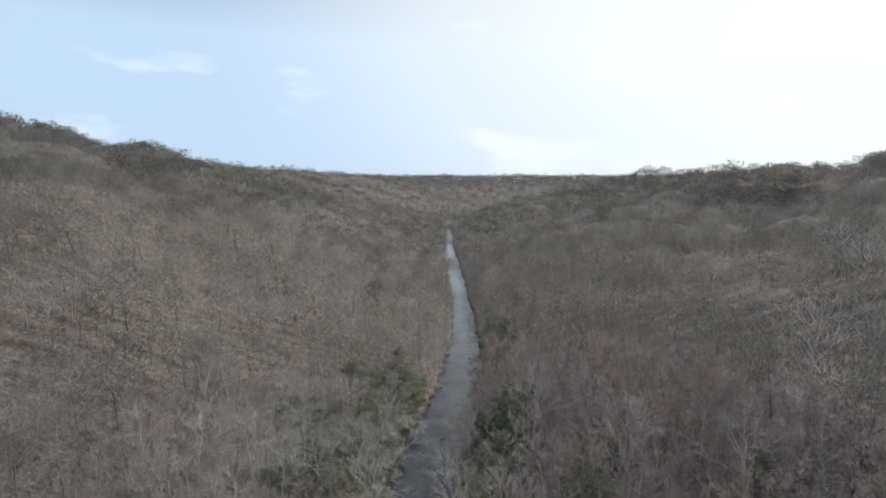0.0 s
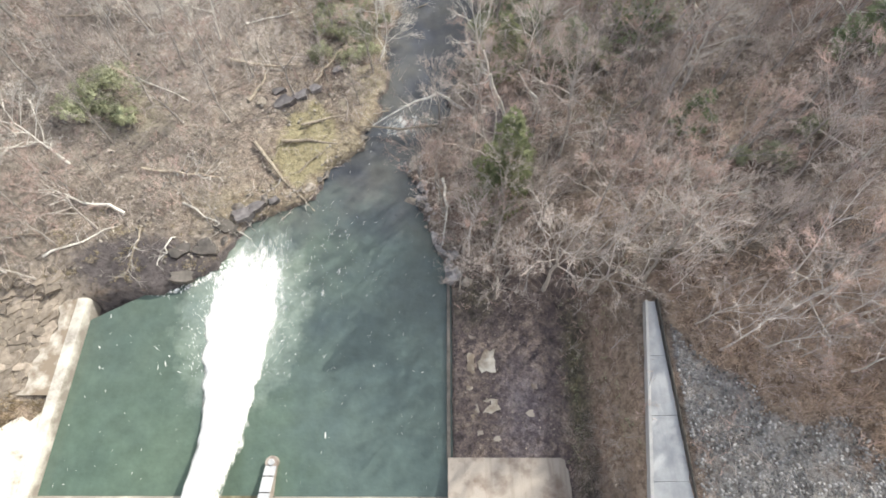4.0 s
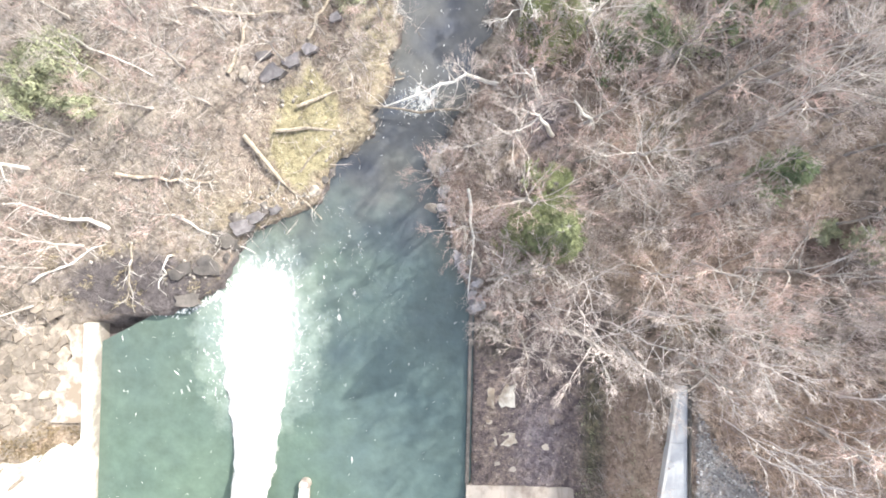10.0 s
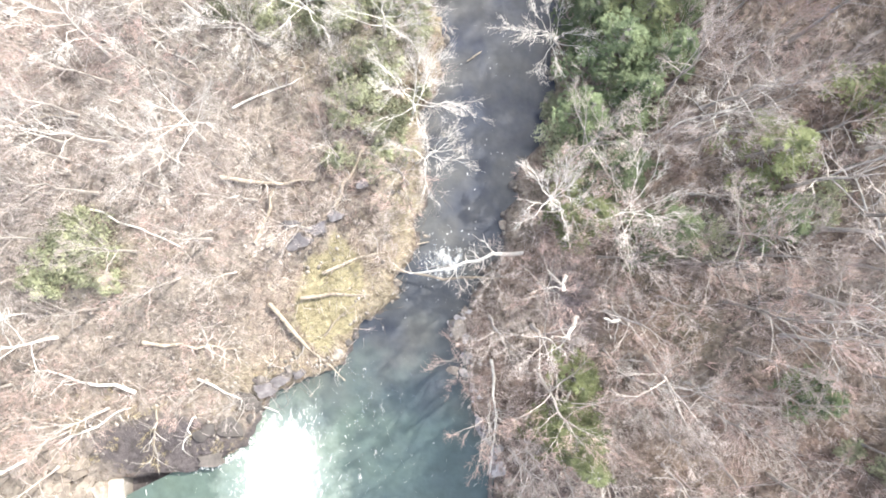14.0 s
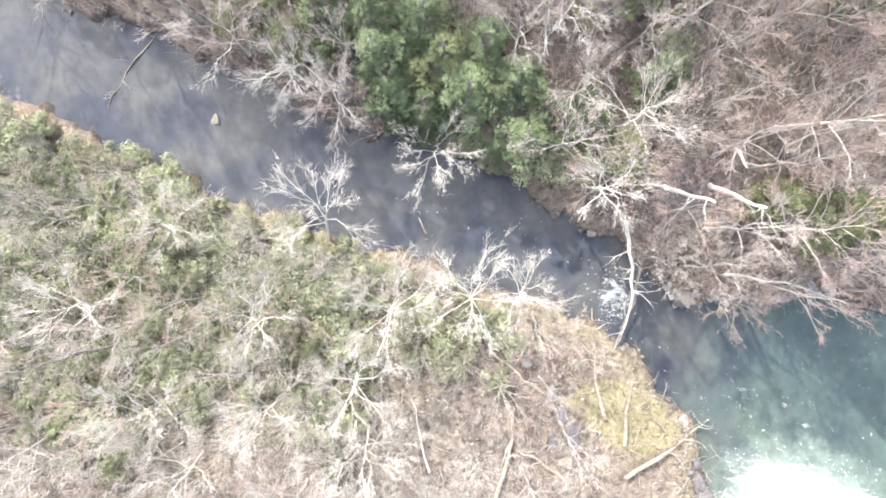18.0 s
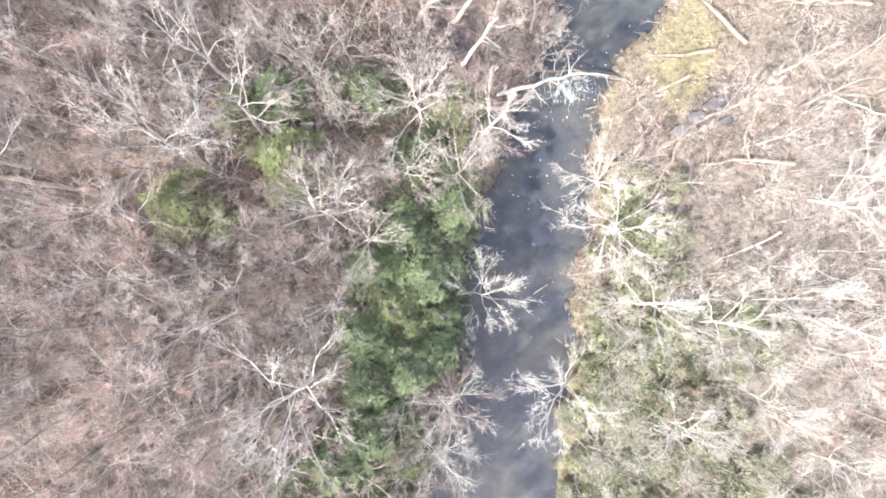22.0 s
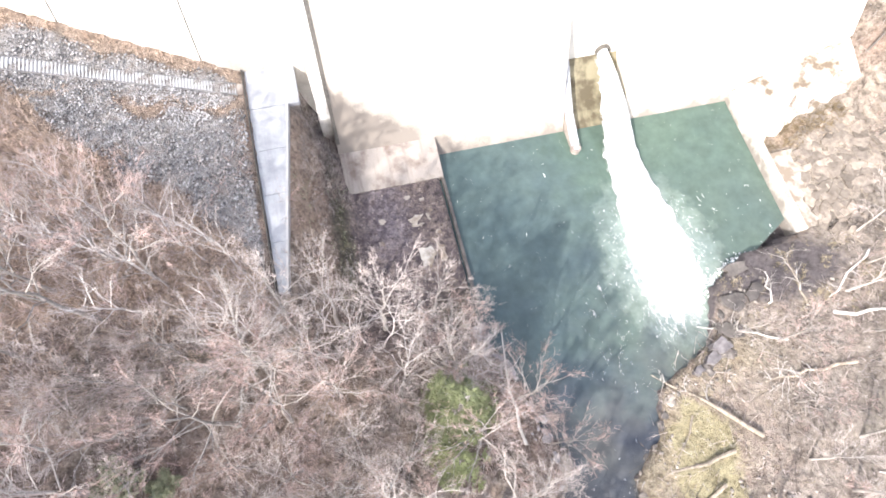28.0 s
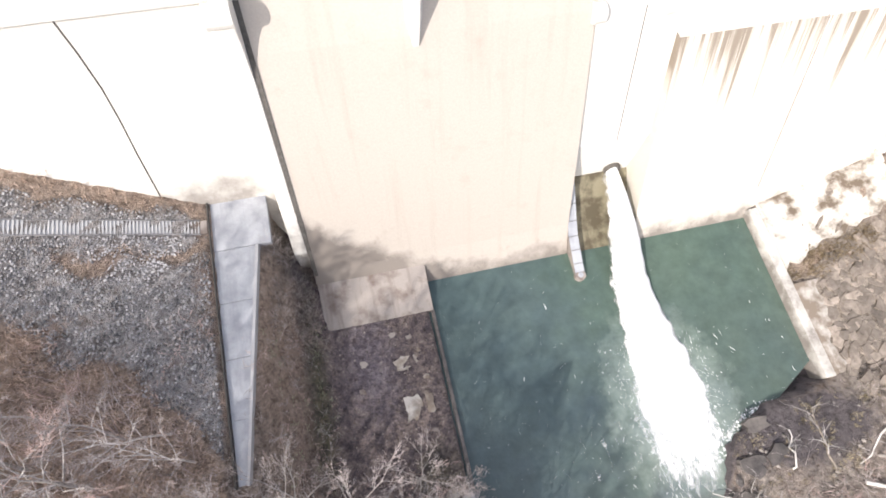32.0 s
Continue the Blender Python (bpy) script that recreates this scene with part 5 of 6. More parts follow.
# ---- stairs up the rubble slope ----
stairs = tagged(new("stairway"), "long grey concrete stairway climbing the rubble slope to the dam", "stairs")
TREAD, RISE = 0.29, 0.137
step_me = bm_mesh("step", box_bm(-0.14, 0.175, -0.72, 0.72, -0.45, 0.0, 0.0), M_STEP)
for i in range(104):
    st = part("step", step_me, stairs)
    st.location = (20.95 + i * TREAD, 14.8, 10.62 + (i + 1) * RISE)
n = 104
for y in (14.02, 15.58):
    bm = bmesh.new()
    x0, x1, z0, z1 = 20.7, 20.95 + n * TREAD, 10.62, 10.62 + n * RISE
    vs = [bm.verts.new((x, y + dy, z)) for dy in (-0.055, 0.055) for x, z in ((x0, z0 - 0.5), (x1, z1 - 0.5), (x1, z1 + 0.16), (x0, z0 + 0.16))]
    bm.faces.new(vs[:4])
    bm.faces.new(vs[:3:-1])
    for i in range(4):
        bm.faces.new((vs[i], vs[i + 4], vs[(i + 1) % 4 + 4], vs[(i + 1) % 4]))
    part("side_beam", bm_mesh("side_beam", bm, M_RIPRAP), stairs)
part("landing", bm_mesh("landing", box_bm(20.03, 20.82, 14.05, 15.55, 9.6, 10.66, 0.02), M_OLDCONC), stairs)


# ---- stones ----
def stone_mesh(name, seed, mat, sub=1, flat=0.65):
    bm = bmesh.new()
    bmesh.ops.create_icosphere(bm, subdivisions=sub, radius=1.0)
    rg = random.Random(seed)
    off = Vector((seed * 3.1, seed * 1.7, 0))
    for w in bm.verts:
        w.co *= 1 + 0.6 * noise.noise(w.co * 1.1 + off) + rg.uniform(-0.28, 0.24)
        w.co.z *= flat
        w.co.x *= 1.25
    return bm_mesh(name, bm, mat)


stone_kinds = [stone_mesh("stone", 50 + i, M_RIPRAP) for i in range(6)]
riprap = tagged(new("riprap_slope"), "grey rubble stones covering the slope beside the dam", "riprap", kind="structure")
rg = random.Random(31)


def rubble_here(x, y):
    if x < 20.3 or abs(y - 14.8) < 0.95 and x > 20 or y < 17 - 0.48 * (10.2 + 0.47 * (x - 19.8)) + 0.6:
        return False
    bare = noise.noise(Vector((x * 0.5 + 9, y * 0.5, 2)))
    return x < 58 and float(rubble_cover(x, y)) + 0.45 * bare > 0.42


spots = scatter(rg, 60000, 20.3, 58, 6, 38, 0.2, rubble_here)
spots.sort(key=lambda p: (p[0] - 26) ** 2 + (p[1] - 17) ** 2)
for x, y in spots[:300]:
    st = part("stone", rg.choice(stone_kinds), riprap)
    s = rg.uniform(0.06, 0.16)
    st.matrix_basis = pose(x, y, float(ground_z(x, y)) + 0.05, rg.uniform(-40, 40), rg.uniform(-40, 40), rg.uniform(0, 360)) @ Matrix.Diagonal((s, s, s, 1))
temps = [triangles([w.co.copy() for w in me.vertices], [tuple(p.vertices) for p in me.polygons]) for me in stone_kinds]
rest = many("rubble", temps, spots[300:], M_RIPRAP, "", "", 33, 0.05, 0.155, -0.03, 0.3)
rest.parent = riprap


# ---- evergreens and shrubs ----
def hemlock(seed, height, spread, mat, label, droop=0.3):
    """Uneven boughs in loose layers, each feathered with flat sprays of short needles."""
    rg = random.Random(seed)
    w, leaf = Wood(seed), Wood(seed + 1)
    lean = Vector((rg.uniform(-0.05, 0.05), rg.uniform(-0.05, 0.05), 0))
    w.tube([Vector((0, 0, -0.3)), Vector((0, 0, height * 0.5)) + lean * height * 0.5, Vector((0, 0, height * 0.97)) + lean * height], [0.016 * height, 0.010 * height, 0.02], 6)
    off = Vector((seed * 2.3, 0.0, 5.0))
    n = int(height * 9)
    for i in range(n):
        f = 0.14 + 0.85 * (i + rg.random()) / n
        p = Vector((0, 0, height * f)) + lean * height * f
        ang = rg.uniform(0, 6.283)
        full = 0.85 + 0.75 * noise.noise(Vector((math.cos(ang) * 1.3, math.sin(ang) * 1.3, f * 3.0)) + off)
        length = spread * min((1.04 - f) * 1.5, 1.0) ** 0.8 * full * rg.uniform(0.6, 1.1)
        flat = Vector((math.cos(ang), math.sin(ang), 0))
        across = Vector((-flat.y, flat.x, 0))
        tilt = 0.35 * f - droop * rg.random() * 0.5
        w.spike(p, p + flat * length + Vector((0, 0, tilt * length)), 0.03)
        for k in range(int(5 + length * 4)):
            g = 0.25 + 0.75 * math.sqrt(rg.random())
            q = p + flat * length * g + Vector((0, 0, (tilt * g - droop * 0.5 * g * g) * length)) + across * rg.gauss(0, 0.20) * length * (1.15 - 0.6 * g)
            for _ in range(5):
                dd = (flat * rg.uniform(0.1, 1.0) + across * rg.gauss(0, 0.7) + Vector((0, 0, rg.uniform(-0.35, 0.25)))).normalized()
                leaf.blade(q, q + dd * rg.uniform(0.25, 0.6), rg.uniform(0.05, 0.09), Vector((rg.gauss(0, 0.35), rg.gauss(0, 0.35), 1)))
    ob = tagged(new("evergreen_tree"), label, "evergreen", "evergreens along the river")
    part("trunk", mesh_from("trunk", w.v, w.f, M_BARK), ob)
    part("crown", mesh_from("crown", leaf.v, leaf.f, mat), ob)
    return ob


DARK = "dark green hemlock with drooping boughs among bare trees"
YELL = "yellow-green young pine standing out of the bare woods"
for i, (x, y, h, s, yellow) in enumerate(EVER):
    t = hemlock(700 + i, h, s * 1.35, M_YPINE if yellow else M_PINE, YELL if yellow else DARK)
    t.matrix_world = pose(x, y, float(ground_z(x, y)) - 0.2, 0, 0, i * 47)


def laurel(seed, r, mat=None):
    """A mound of leafy lumps with gaps between them."""
    rg = random.Random(seed)
    w, leaf = Wood(seed), Wood(seed + 1)
    for k in range(9):
        a = k * 2.4 + rg.random()
        q = r * math.sqrt((k + 0.3) / 9) * 0.85
        c = Vector((math.cos(a) * q, math.sin(a) * q, r * (0.95 - 0.5 * (q / r) ** 2) * rg.uniform(0.7, 1.15)))
        w.spike(Vector((0, 0, -0.2)), c, 0.04)
        lump = r * rg.uniform(0.30, 0.46)
        for _ in range(150):
            o = Vector((rg.gauss(0, 1), rg.gauss(0, 1), rg.gauss(0, 1) + 0.6)).normalized()
            p = c + o * lump * rg.uniform(0.6, 1.08)
            dd = sway(rg, o.cross(Vector((rg.gauss(0, 1), rg.gauss(0, 1), rg.gauss(0, 1)))).normalized() + o * 0.4, 0.4)
            leaf.blade(p, p + dd * rg.uniform(0.16, 0.34), rg.uniform(0.04, 0.08), sway(rg, o, 0.4))
    ob = tagged(new("laurel_shrub"), "olive-green laurel shrub in the undergrowth by the river", "shrub", "laurel shrubs by the river")
    part("stem", mesh_from("stem", w.v, w.f, M_BARK), ob)
    part("foliage", mesh_from("foliage", leaf.v, leaf.f, mat or M_LAUREL), ob)
    return ob


laurels = [laurel(800 + i, 1.2 + 0.25 * i) for i in range(5)]
rg = random.Random(60)
l_spots = scatter(rg, 3000, -44, -6, 98, 160, 2.05, lambda x, y: x < float(left_bank(y)) - 0.8 and x > float(left_bank(y)) - 27 - 7 * math.sin(y * 0.16) and noise.noise(Vector((x * 0.2, y * 0.2, 6))) > -0.36)
l_spots += scatter(rg, 60, -22, -10, 80, 104, 2.2, lambda x, y: x < float(left_bank(y)) - 1.2)[:16]
l_spots += [(-47.5, 69), (-49.5, 71), (-46, 72.5), (-45, 68), (-48, 74), (-51, 68), (-16, 86), (-14.5, 88), (-15.5, 84), (-17.5, 87.5),
            (3.2, 90), (4.6, 82.5), (4.4, 85.4), (30, 56), (33, 55), (36, 57), (27, 79), (18, 75)]
for i, (x, y) in enumerate(l_spots):
    k = i % 5
    put(laurels[k], x, y, rg.uniform(0, 360), rg.uniform(0.85, 1.6), first=i < 5)


# ---- white trees leaning over the river, and dead snags ----
def placed_tree(seed, base, aim, bark=M_WHITE, twig=M_WTWIG, label="bare sycamore with bright white limbs leaning over the river", **kw):
    """A tree whose trunk leans so that its top comes over the point aim."""
    h = kw["height"]
    t = tree_thing("white_barked_tree", seed, bark, twig, label, "white-barked trees along the river", **kw)
    z = float(ground_z(*base)) - 0.2
    d = (Vector((aim[0], aim[1], aim[2])) - Vector((base[0], base[1], z))).normalized()
    t.matrix_world = Matrix.Translation((base[0], base[1], z)) @ Vector((0, 0, 1)).rotation_difference(d).to_matrix().to_4x4() @ pose(0, 0, 0, 0, 0, seed * 37)
    return t


SYC = dict(limbs=11, seconds=6, twigs=12, lean=0.03, thick=1.1, gnarl=0.45, fork=0.35)
for seed, base, aim, h, sp in ((1, (4.2, 96.6), (0.2, 96.5, 10), 10.5, 4.4), (2, (-10.6, 106.2), (-5.0, 106.4, 13), 13.5, 5.2), (3, (-16.5, 97.0), (-15.4, 96.5, 16), 15, 5.8),
                               (4, (-13.2, 88.0), (-11.4, 89.0, 13), 13, 5.6), (5, (3.2, 79.0), (1.2, 78.6, 18), 17, 3.8), (6, (-12.5, 83.0), (-9.5, 83.5, 10), 10, 4.2),
                               (7, (-24, 99), (-25, 98, 12), 12, 5.0), (8, (-21, 110.5), (-20.5, 110, 10), 11, 4.8), (9, (-14, 122.5), (-13, 122.5, 9), 9, 4.2),
                               (10, (-30, 96), (-31, 95, 10), 11, 5.0), (11, (-29, 106), (-29, 107, 12), 12, 5.0), (12, (9.5, 112.5), (5.6, 113.5, 10), 12, 4.8),
                               (13, (6.8, 107.8), (4.0, 109, 10), 11, 5.0), (14, (-37, 101), (-38, 101, 11), 11, 5), (15, (-38, 81), (-38, 82, 10), 10, 5),
                               (16, (-32, 117), (-32, 118, 12), 12, 5.2), (17, (-24, 128), (-24, 129, 11), 11, 4.8), (18, (-45, 92), (-45, 93, 12), 12, 5)):
    placed_tree(1000 + seed, base, aim, height=h, spread=sp, **SYC)

rg = random.Random(91)
w_spots = scatter(rg, 500, -60, 45, 46, 135, 13, lambda x, y: woods_here(x, y) and (x > 8 or x < -28))[:34]
for i, (x, y) in enumerate(w_spots):
    put(whites[i % 4], x, y, rg.uniform(0, 360), rg.uniform(0.7, 1.05), (rg.uniform(-9, 9), rg.uniform(-9, 9)), first=i < 4)


def limb_tree(name, pts, r0, r1, mat, label, category, group="", branches=6, seed=0, blen=2.2, twig=None, up=0.2, sub=3, kink=0.2):
    """A log, snag or fallen tree along given points, with crooked side branches."""
    rg = random.Random(seed)
    trunk, limbs = Wood(seed), []
    P = [Vector(p) for p in pts]
    out = []
    for a, b in zip(P, P[1:]):
        for i in range(3):
            q = a.lerp(b, i / 3)
            out.append(q + Vector((rg.uniform(-1, 1), rg.uniform(-1, 1), rg.uniform(-0.5, 0.5))) * kink)
    out.append(P[-1])
    m = len(out)
    radii = [r0 + (r1 - r0) * i / (m - 1) for i in range(m)]
    trunk.tube(out, radii, 7)
    for k in range(branches):
        f = rg.uniform(0.3, 1.0)
        i = min(int(f * (m - 1)), m - 2)
        p = out[i].lerp(out[i + 1], f * (m - 1) - i)
        along = (out[i + 1] - out[i]).normalized()
        side = along.orthogonal().normalized()
        side.rotate(Matrix.Rotation(rg.uniform(0, 6.28), 3, along))
        d = (along * 0.6 + side + Vector((0, 0, up))).normalized()
        length = blen * rg.uniform(0.5, 1.25)
        pts2, dd = [p], d
        for _ in range(3):
            dd = sway(rg, dd, 0.4)
            pts2.append(pts2[-1] + dd * length / 3)
        rb = radii[i] * 0.5
        br = Wood(seed + k)
        br.tube(pts2, [rb, rb * 0.7, rb * 0.45, rb * 0.2], 4)
        for _ in range(sub):
            q = pts2[rg.randrange(1, 4)]
            br.spike(q, q + sway(rg, dd, 0.9) * length * rg.uniform(0.3, 0.6), rb * 0.35)
        limbs.append(br)
    ob = tagged(new(name), label, category, group)
    part("trunk", mesh_from("trunk", trunk.v, trunk.f, mat), ob)
    for br in limbs:
        part("branch", mesh_from("branch", br.v, br.f, twig or mat), ob)
    return ob


LOGS = "fallen logs and dead trees"


def gz(x, y, up=0.0):
    return (x, y, max(float(ground_z(x, y)), 0.0) + up)


for i, (a, b, r0, r1, nb, bl) in enumerate((
        ((-25.1, 66.6, 1.9), (-13.7, 67.0, 0.35), 0.25, 0.11, 5, 1.6),
        ((-28.2, 66.0, 2.2), (-19.8, 56.8, 0.25), 0.29, 0.09, 7, 2.2),
        ((-22.5, 69.6, 2.0), (-10.5, 73.8, 1.0), 0.22, 0.08, 6, 2.4),
        ((-14.8, 70.4, 0.7), (-2.2, 69.8, 0.8), 0.10, 0.19, 9, 2.8),
        ((-22.2, 62.2, 1.5), (-18.7, 66.3, 1.4), 0.14, 0.07, 2, 1.0),
        ((-34.0, 79.9, 4.0), (-23.8, 80.2, 3.0), 0.24, 0.12, 4, 1.6),
        ((-21.4, 77.4, 2.4), (-18.2, 84.5, 2.4), 0.22, 0.12, 3, 1.4),
        ((-30.2, 73.0, 3.2), (-28.2, 79.0, 3.4), 0.26, 0.14, 3, 1.6),
        ((-15.3, 91.2, 2.0), (-13.1, 89.2, 1.6), 0.26, 0.2, 1, 0.8),
        ((7.1, 133.5, 0.1), (-2.1, 136.5, 0.02), 0.10, 0.05, 9, 1.6),
        ((0.2, 102.6, 0.0), (-6.9, 95.4, 0.0), 0.12, 0.08, 1, 0.6),
        ((48.0, 86.6, 19.0), (38.6, 87.6, 16.0), 0.34, 0.26, 1, 1.0),
        ((43.1, 95.0, 17.5), (39.8, 97.8, 16.6), 0.28, 0.16, 2, 1.2))):
    za, zb = max(a[2], float(ground_z(a[0], a[1])) + r0 * 0.6), max(b[2], float(ground_z(b[0], b[1])) + r1)
    if i in (8, 9):
        za, zb = a[2], b[2]
    elif a[1] > 75 or i < 3:
        za = float(ground_z(a[0], a[1])) + r0 * 1.9
        zb = max(float(ground_z(b[0], b[1])), 0.1) + r1 * 2.5
    off = 0.045 * (-1) ** i
    limb_tree("fallen_log", [(a[0], a[1], za), ((a[0] + b[0]) / 2 - off * (b[1] - a[1]), (a[1] + b[1]) / 2 + off * (b[0] - a[0]), (za + zb) / 2), (b[0], b[1], zb)], r0, r1, M_LOG, "weathered grey-brown fallen log on the river bank", "log", LOGS, nb, 1200 + i, bl, M_WTWIG)

for i, (pts, r0, r1, nb, bl, label) in enumerate((
        ([(0.8, 73.0, 1.4), (-3.2, 72.6, 5.2), (-7.5, 71.0, 4.6), (-12.6, 70.0, 1.6)], 0.26, 0.07, 13, 3.2, "white dead tree arching over the river"),
        ([(6.8, 66.2, 4.0), (4.4, 66.0, 11.0), (2.9, 65.6, 16.2)], 0.30, 0.12, 4, 3.0, "bone-white dead snag with broken limbs"),
        ([(5.4, 70.6, 3.0), (3.4, 70.2, 10.0), (2.3, 69.9, 15.6)], 0.28, 0.10, 5, 2.6, "bone-white dead snag with broken limbs"),
        ([(10.5, 66.6, 5.8), (8.8, 66.6, 11.0), (6.4, 67.4, 14.6)], 0.26, 0.08, 5, 2.8, "bone-white dead snag with broken limbs"),
        ([(-2.6, 60.4, 2.4), (-2.2, 55.0, 4.6), (-2.6, 48.8, 6.2)], 0.20, 0.06, 12, 2.4, "pale leaning tree trunk along the bank"),
        ([(9.6, 64.4, 5.6), (6.4, 59.8, 6.2), (4.2, 55.4, 6.4)], 0.26, 0.10, 6, 3.0, "pale fallen trunk lying down the wooded bank"))):
    limb_tree("dead_tree", pts, r0, r1, M_WHITE, label, "dead tree", LOGS, nb, 1300 + i, bl, M_WTWIG, 0.25, 4)

for i, (a, b, r0, nb, bl) in enumerate((((-41.8, 61.0), (-31.0, 60.7), 0.30, 22, 3.4), ((-51.9, 48.8), (-43.8, 53.2), 0.24, 7, 2.0), ((-43.5, 55.4), (-54.1, 57.4), 0.32, 12, 3.2),
                                        ((-40.9, 53.6), (-41.8, 46.6), 0.22, 11, 2.6), ((-37.0, 52.4), (-38.2, 48.2), 0.16, 8, 1.8), ((-36.4, 57.0), (-27.6, 52.6), 0.20, 12, 2.6),
                                        ((-59.0, 50.0), (-51.0, 52.4), 0.22, 8, 2.4), ((-63, 61), (-54, 64), 0.22, 10, 2.8), ((-47, 76), (-38, 72), 0.2, 10, 2.6),
                                        ((-57, 83), (-48, 86), 0.22, 10, 3.0), ((-33, 88), (-26, 92), 0.2, 9, 2.6), ((-43, 96), (-36, 91), 0.2, 9, 2.6),
                                        ((20, 66), (28, 69), 0.2, 8, 2.4), ((33, 75), (30, 82), 0.2, 8, 2.4), ((15, 87), (23, 90), 0.2, 8, 2.2), ((27, 99), (34, 103), 0.22, 8, 2.4))):
    mid = ((a[0] + b[0]) / 2, (a[1] + b[1]) / 2)
    limb_tree("fallen_tree", [gz(*a, r0 * 0.8), gz(*mid, r0 * 1.2), gz(*b, r0)], r0 * 0.72, 0.05, M_LOG if i % 3 == 0 else M_WHITE, "fallen tree with splayed bare branches in the leaf litter",
              "fallen tree", LOGS, nb + 3, 1400 + i, bl, M_WTWIG, 0.35, 4, 0.42)

# ---- boulders ----
boulders = [stone_mesh("boulder", 70 + i, M_ROCK, 2, 0.42) for i in range(5)]
dark_boulders = [stone_mesh("boulder", 80 + i, M_WETROCK, 2, 0.5) for i in range(3)]
rg = random.Random(44)


def boulder(x, y, s, mat=0, lift=0.0):
    me = rg.choice(dark_boulders if mat else boulders)
    ob = tagged(new("boulder", me), "dark wet boulder at the water's edge" if mat else "pale sandstone boulder among the litter", "boulder", "boulders on the banks")
    z = max(float(ground_z(x, y)), -0.25)
    ob.matrix_world = pose(x, y, z + s * 0.12 + lift, rg.uniform(-12, 12), rg.uniform(-12, 12), rg.uniform(0, 360)) @ Matrix.Diagonal((s, s, s * rg.uniform(0.7, 1.1), 1))
    return ob


for x, y, s, k in ((-0.3, 123.6, 0.9, 0), (-0.9, 125.0, 0.45, 1), (8.4, 144.5, 1.0, 1), (-6.4, 63.6, 0.9, 0), (-5.0, 57.2, 0.7, 1), (-6.8, 58.4, 0.7, 0), (-1.2, 51.8, 0.9, 0), (0.4, 46.2, 0.7, 0),
                   (-29.4, 56.6, 0.8, 1), (-26.2, 57.8, 0.6, 1), (-30.8, 52.0, 0.5, 1), (-28.3, 72.9, 0.7, 0),
                   (-20.6, 60.0, 0.6, 0), (-19.6, 61.4, 0.5, 1), (-9.0, 71.6, 0.5, 0), (-7.6, 73.2, 0.45, 0), (-10.2, 74.4, 0.5, 0), (-5.6, 75.8, 0.4, 0), (-7.0, 100.0, 0.35, 0), (3.0, 104.4, 1.0, 1),
                   (9.5, 185, 0.9, 1), (7.2, 176, 0.7, 1), (12.6, 240, 1.2, 1)):
    boulder(x, y, s, k)
for _ in range(110):
    y = rg.uniform(49, 104)
    side = rg.random() < 0.6
    x = float(right_bank(y)) + rg.uniform(-0.5, 0.5) if side else float(left_bank(y)) - rg.uniform(-0.5, 0.4)
    boulder(x, y, rg.uniform(0.18, 0.5), rg.random() < 0.6)

# lavender-grey rocks along the pool's wooded bank
grey_rocks = [stone_mesh("boulder", 90 + i, M_GREYROCK, 2, 0.55) for i in range(4)]
for _ in range(60):
    y = rg.uniform(46.5, 66)
    x = float(right_bank(y)) + abs(rg.gauss(0.2, 0.9))
    s = rg.uniform(0.14, 0.5)
    ob = tagged(new("boulder", rg.choice(grey_rocks)), "pale lavender-grey rock on the pool's wooded bank", "boulder", "boulders on the banks")
    ob.matrix_world = pose(x, y, max(float(ground_z(x, y)), -0.1) + s * 0.15, rg.uniform(-15, 15), rg.uniform(-15, 15), rg.uniform(0, 360)) @ Matrix.Diagonal((s, s, s, 1))

# dark rock ledges at the waterline
for i in range(9):
    x, y = rg.uniform(-36, -24), 0.0
    y = float(np.interp(x, [-46, -38, -31, -28, -24], [47.5, 48.0, 52.0, 56.5, 59.0])) + rg.gauss(0, 1.1) * (1.2 if x < -33 else 0.6)
    if x > float(left_bank(y)) - 0.4:
        continue
    s = rg.uniform(0.6, 1.9)
    ob = part("rock_ledge", plate("rock_ledge", 0, 0, s, s * rg.uniform(0.4, 0.8), -0.5, 0.12 + 0.25 * rg.random(), 2300 + i, M_WETROCK, 10, rg.uniform(-0.1, 0.1), (0.55, 1.15)))
    tagged(ob, "dark wet rock ledge beside the pool", "rock ledge", "dark ledges beside the pool")
    ob.matrix_world = pose(x, y, max(float(ground_z(x, y)), 0.1) + 0.05, rg.uniform(-6, 6), rg.uniform(-6, 6), rg.uniform(-25, 25))
for x, y, s in ((-21.4, 76.4, 1.0), (-25.4, 73.2, 1.5), (-23.2, 74.8, 1.2), (-26.3, 75.2, 0.9), (-18.4, 80.2, 0.8), (-29.0, 55.6, 1.4), (-27.2, 56.6, 1.3), (-25.0, 57.6, 0.9)):
    ob = part("rock_ledge", plate("rock_ledge", 0, 0, s, s * 0.6, -0.5, 0.6, 2400 + int(x * -10), M_DARKLEDGE, 12, 0.1, (0.55, 1.15)))
    tagged(ob, "dark flat rock ledge on the sandy bank", "rock ledge", "dark ledges beside the pool")
    ob.matrix_world = pose(x, y, float(ground_z(x, y)) + 0.05, 5, -4, 25)

# cracked ledge rock on the bank behind the pool wall
rock_bank = tagged(new("rock_bank"), "buff cracked sandstone ledges on the bank behind the pool wall", "rock", kind="structure")
flags = [plate("flagstone", 0, 0, 1.0, rg.uniform(0.6, 0.95), -0.5, 0.08 + 0.08 * rg.random(), 2000 + i, M_FLAG, 8, rg.uniform(-0.08, 0.08), (0.7, 1.12)) for i in range(14)]


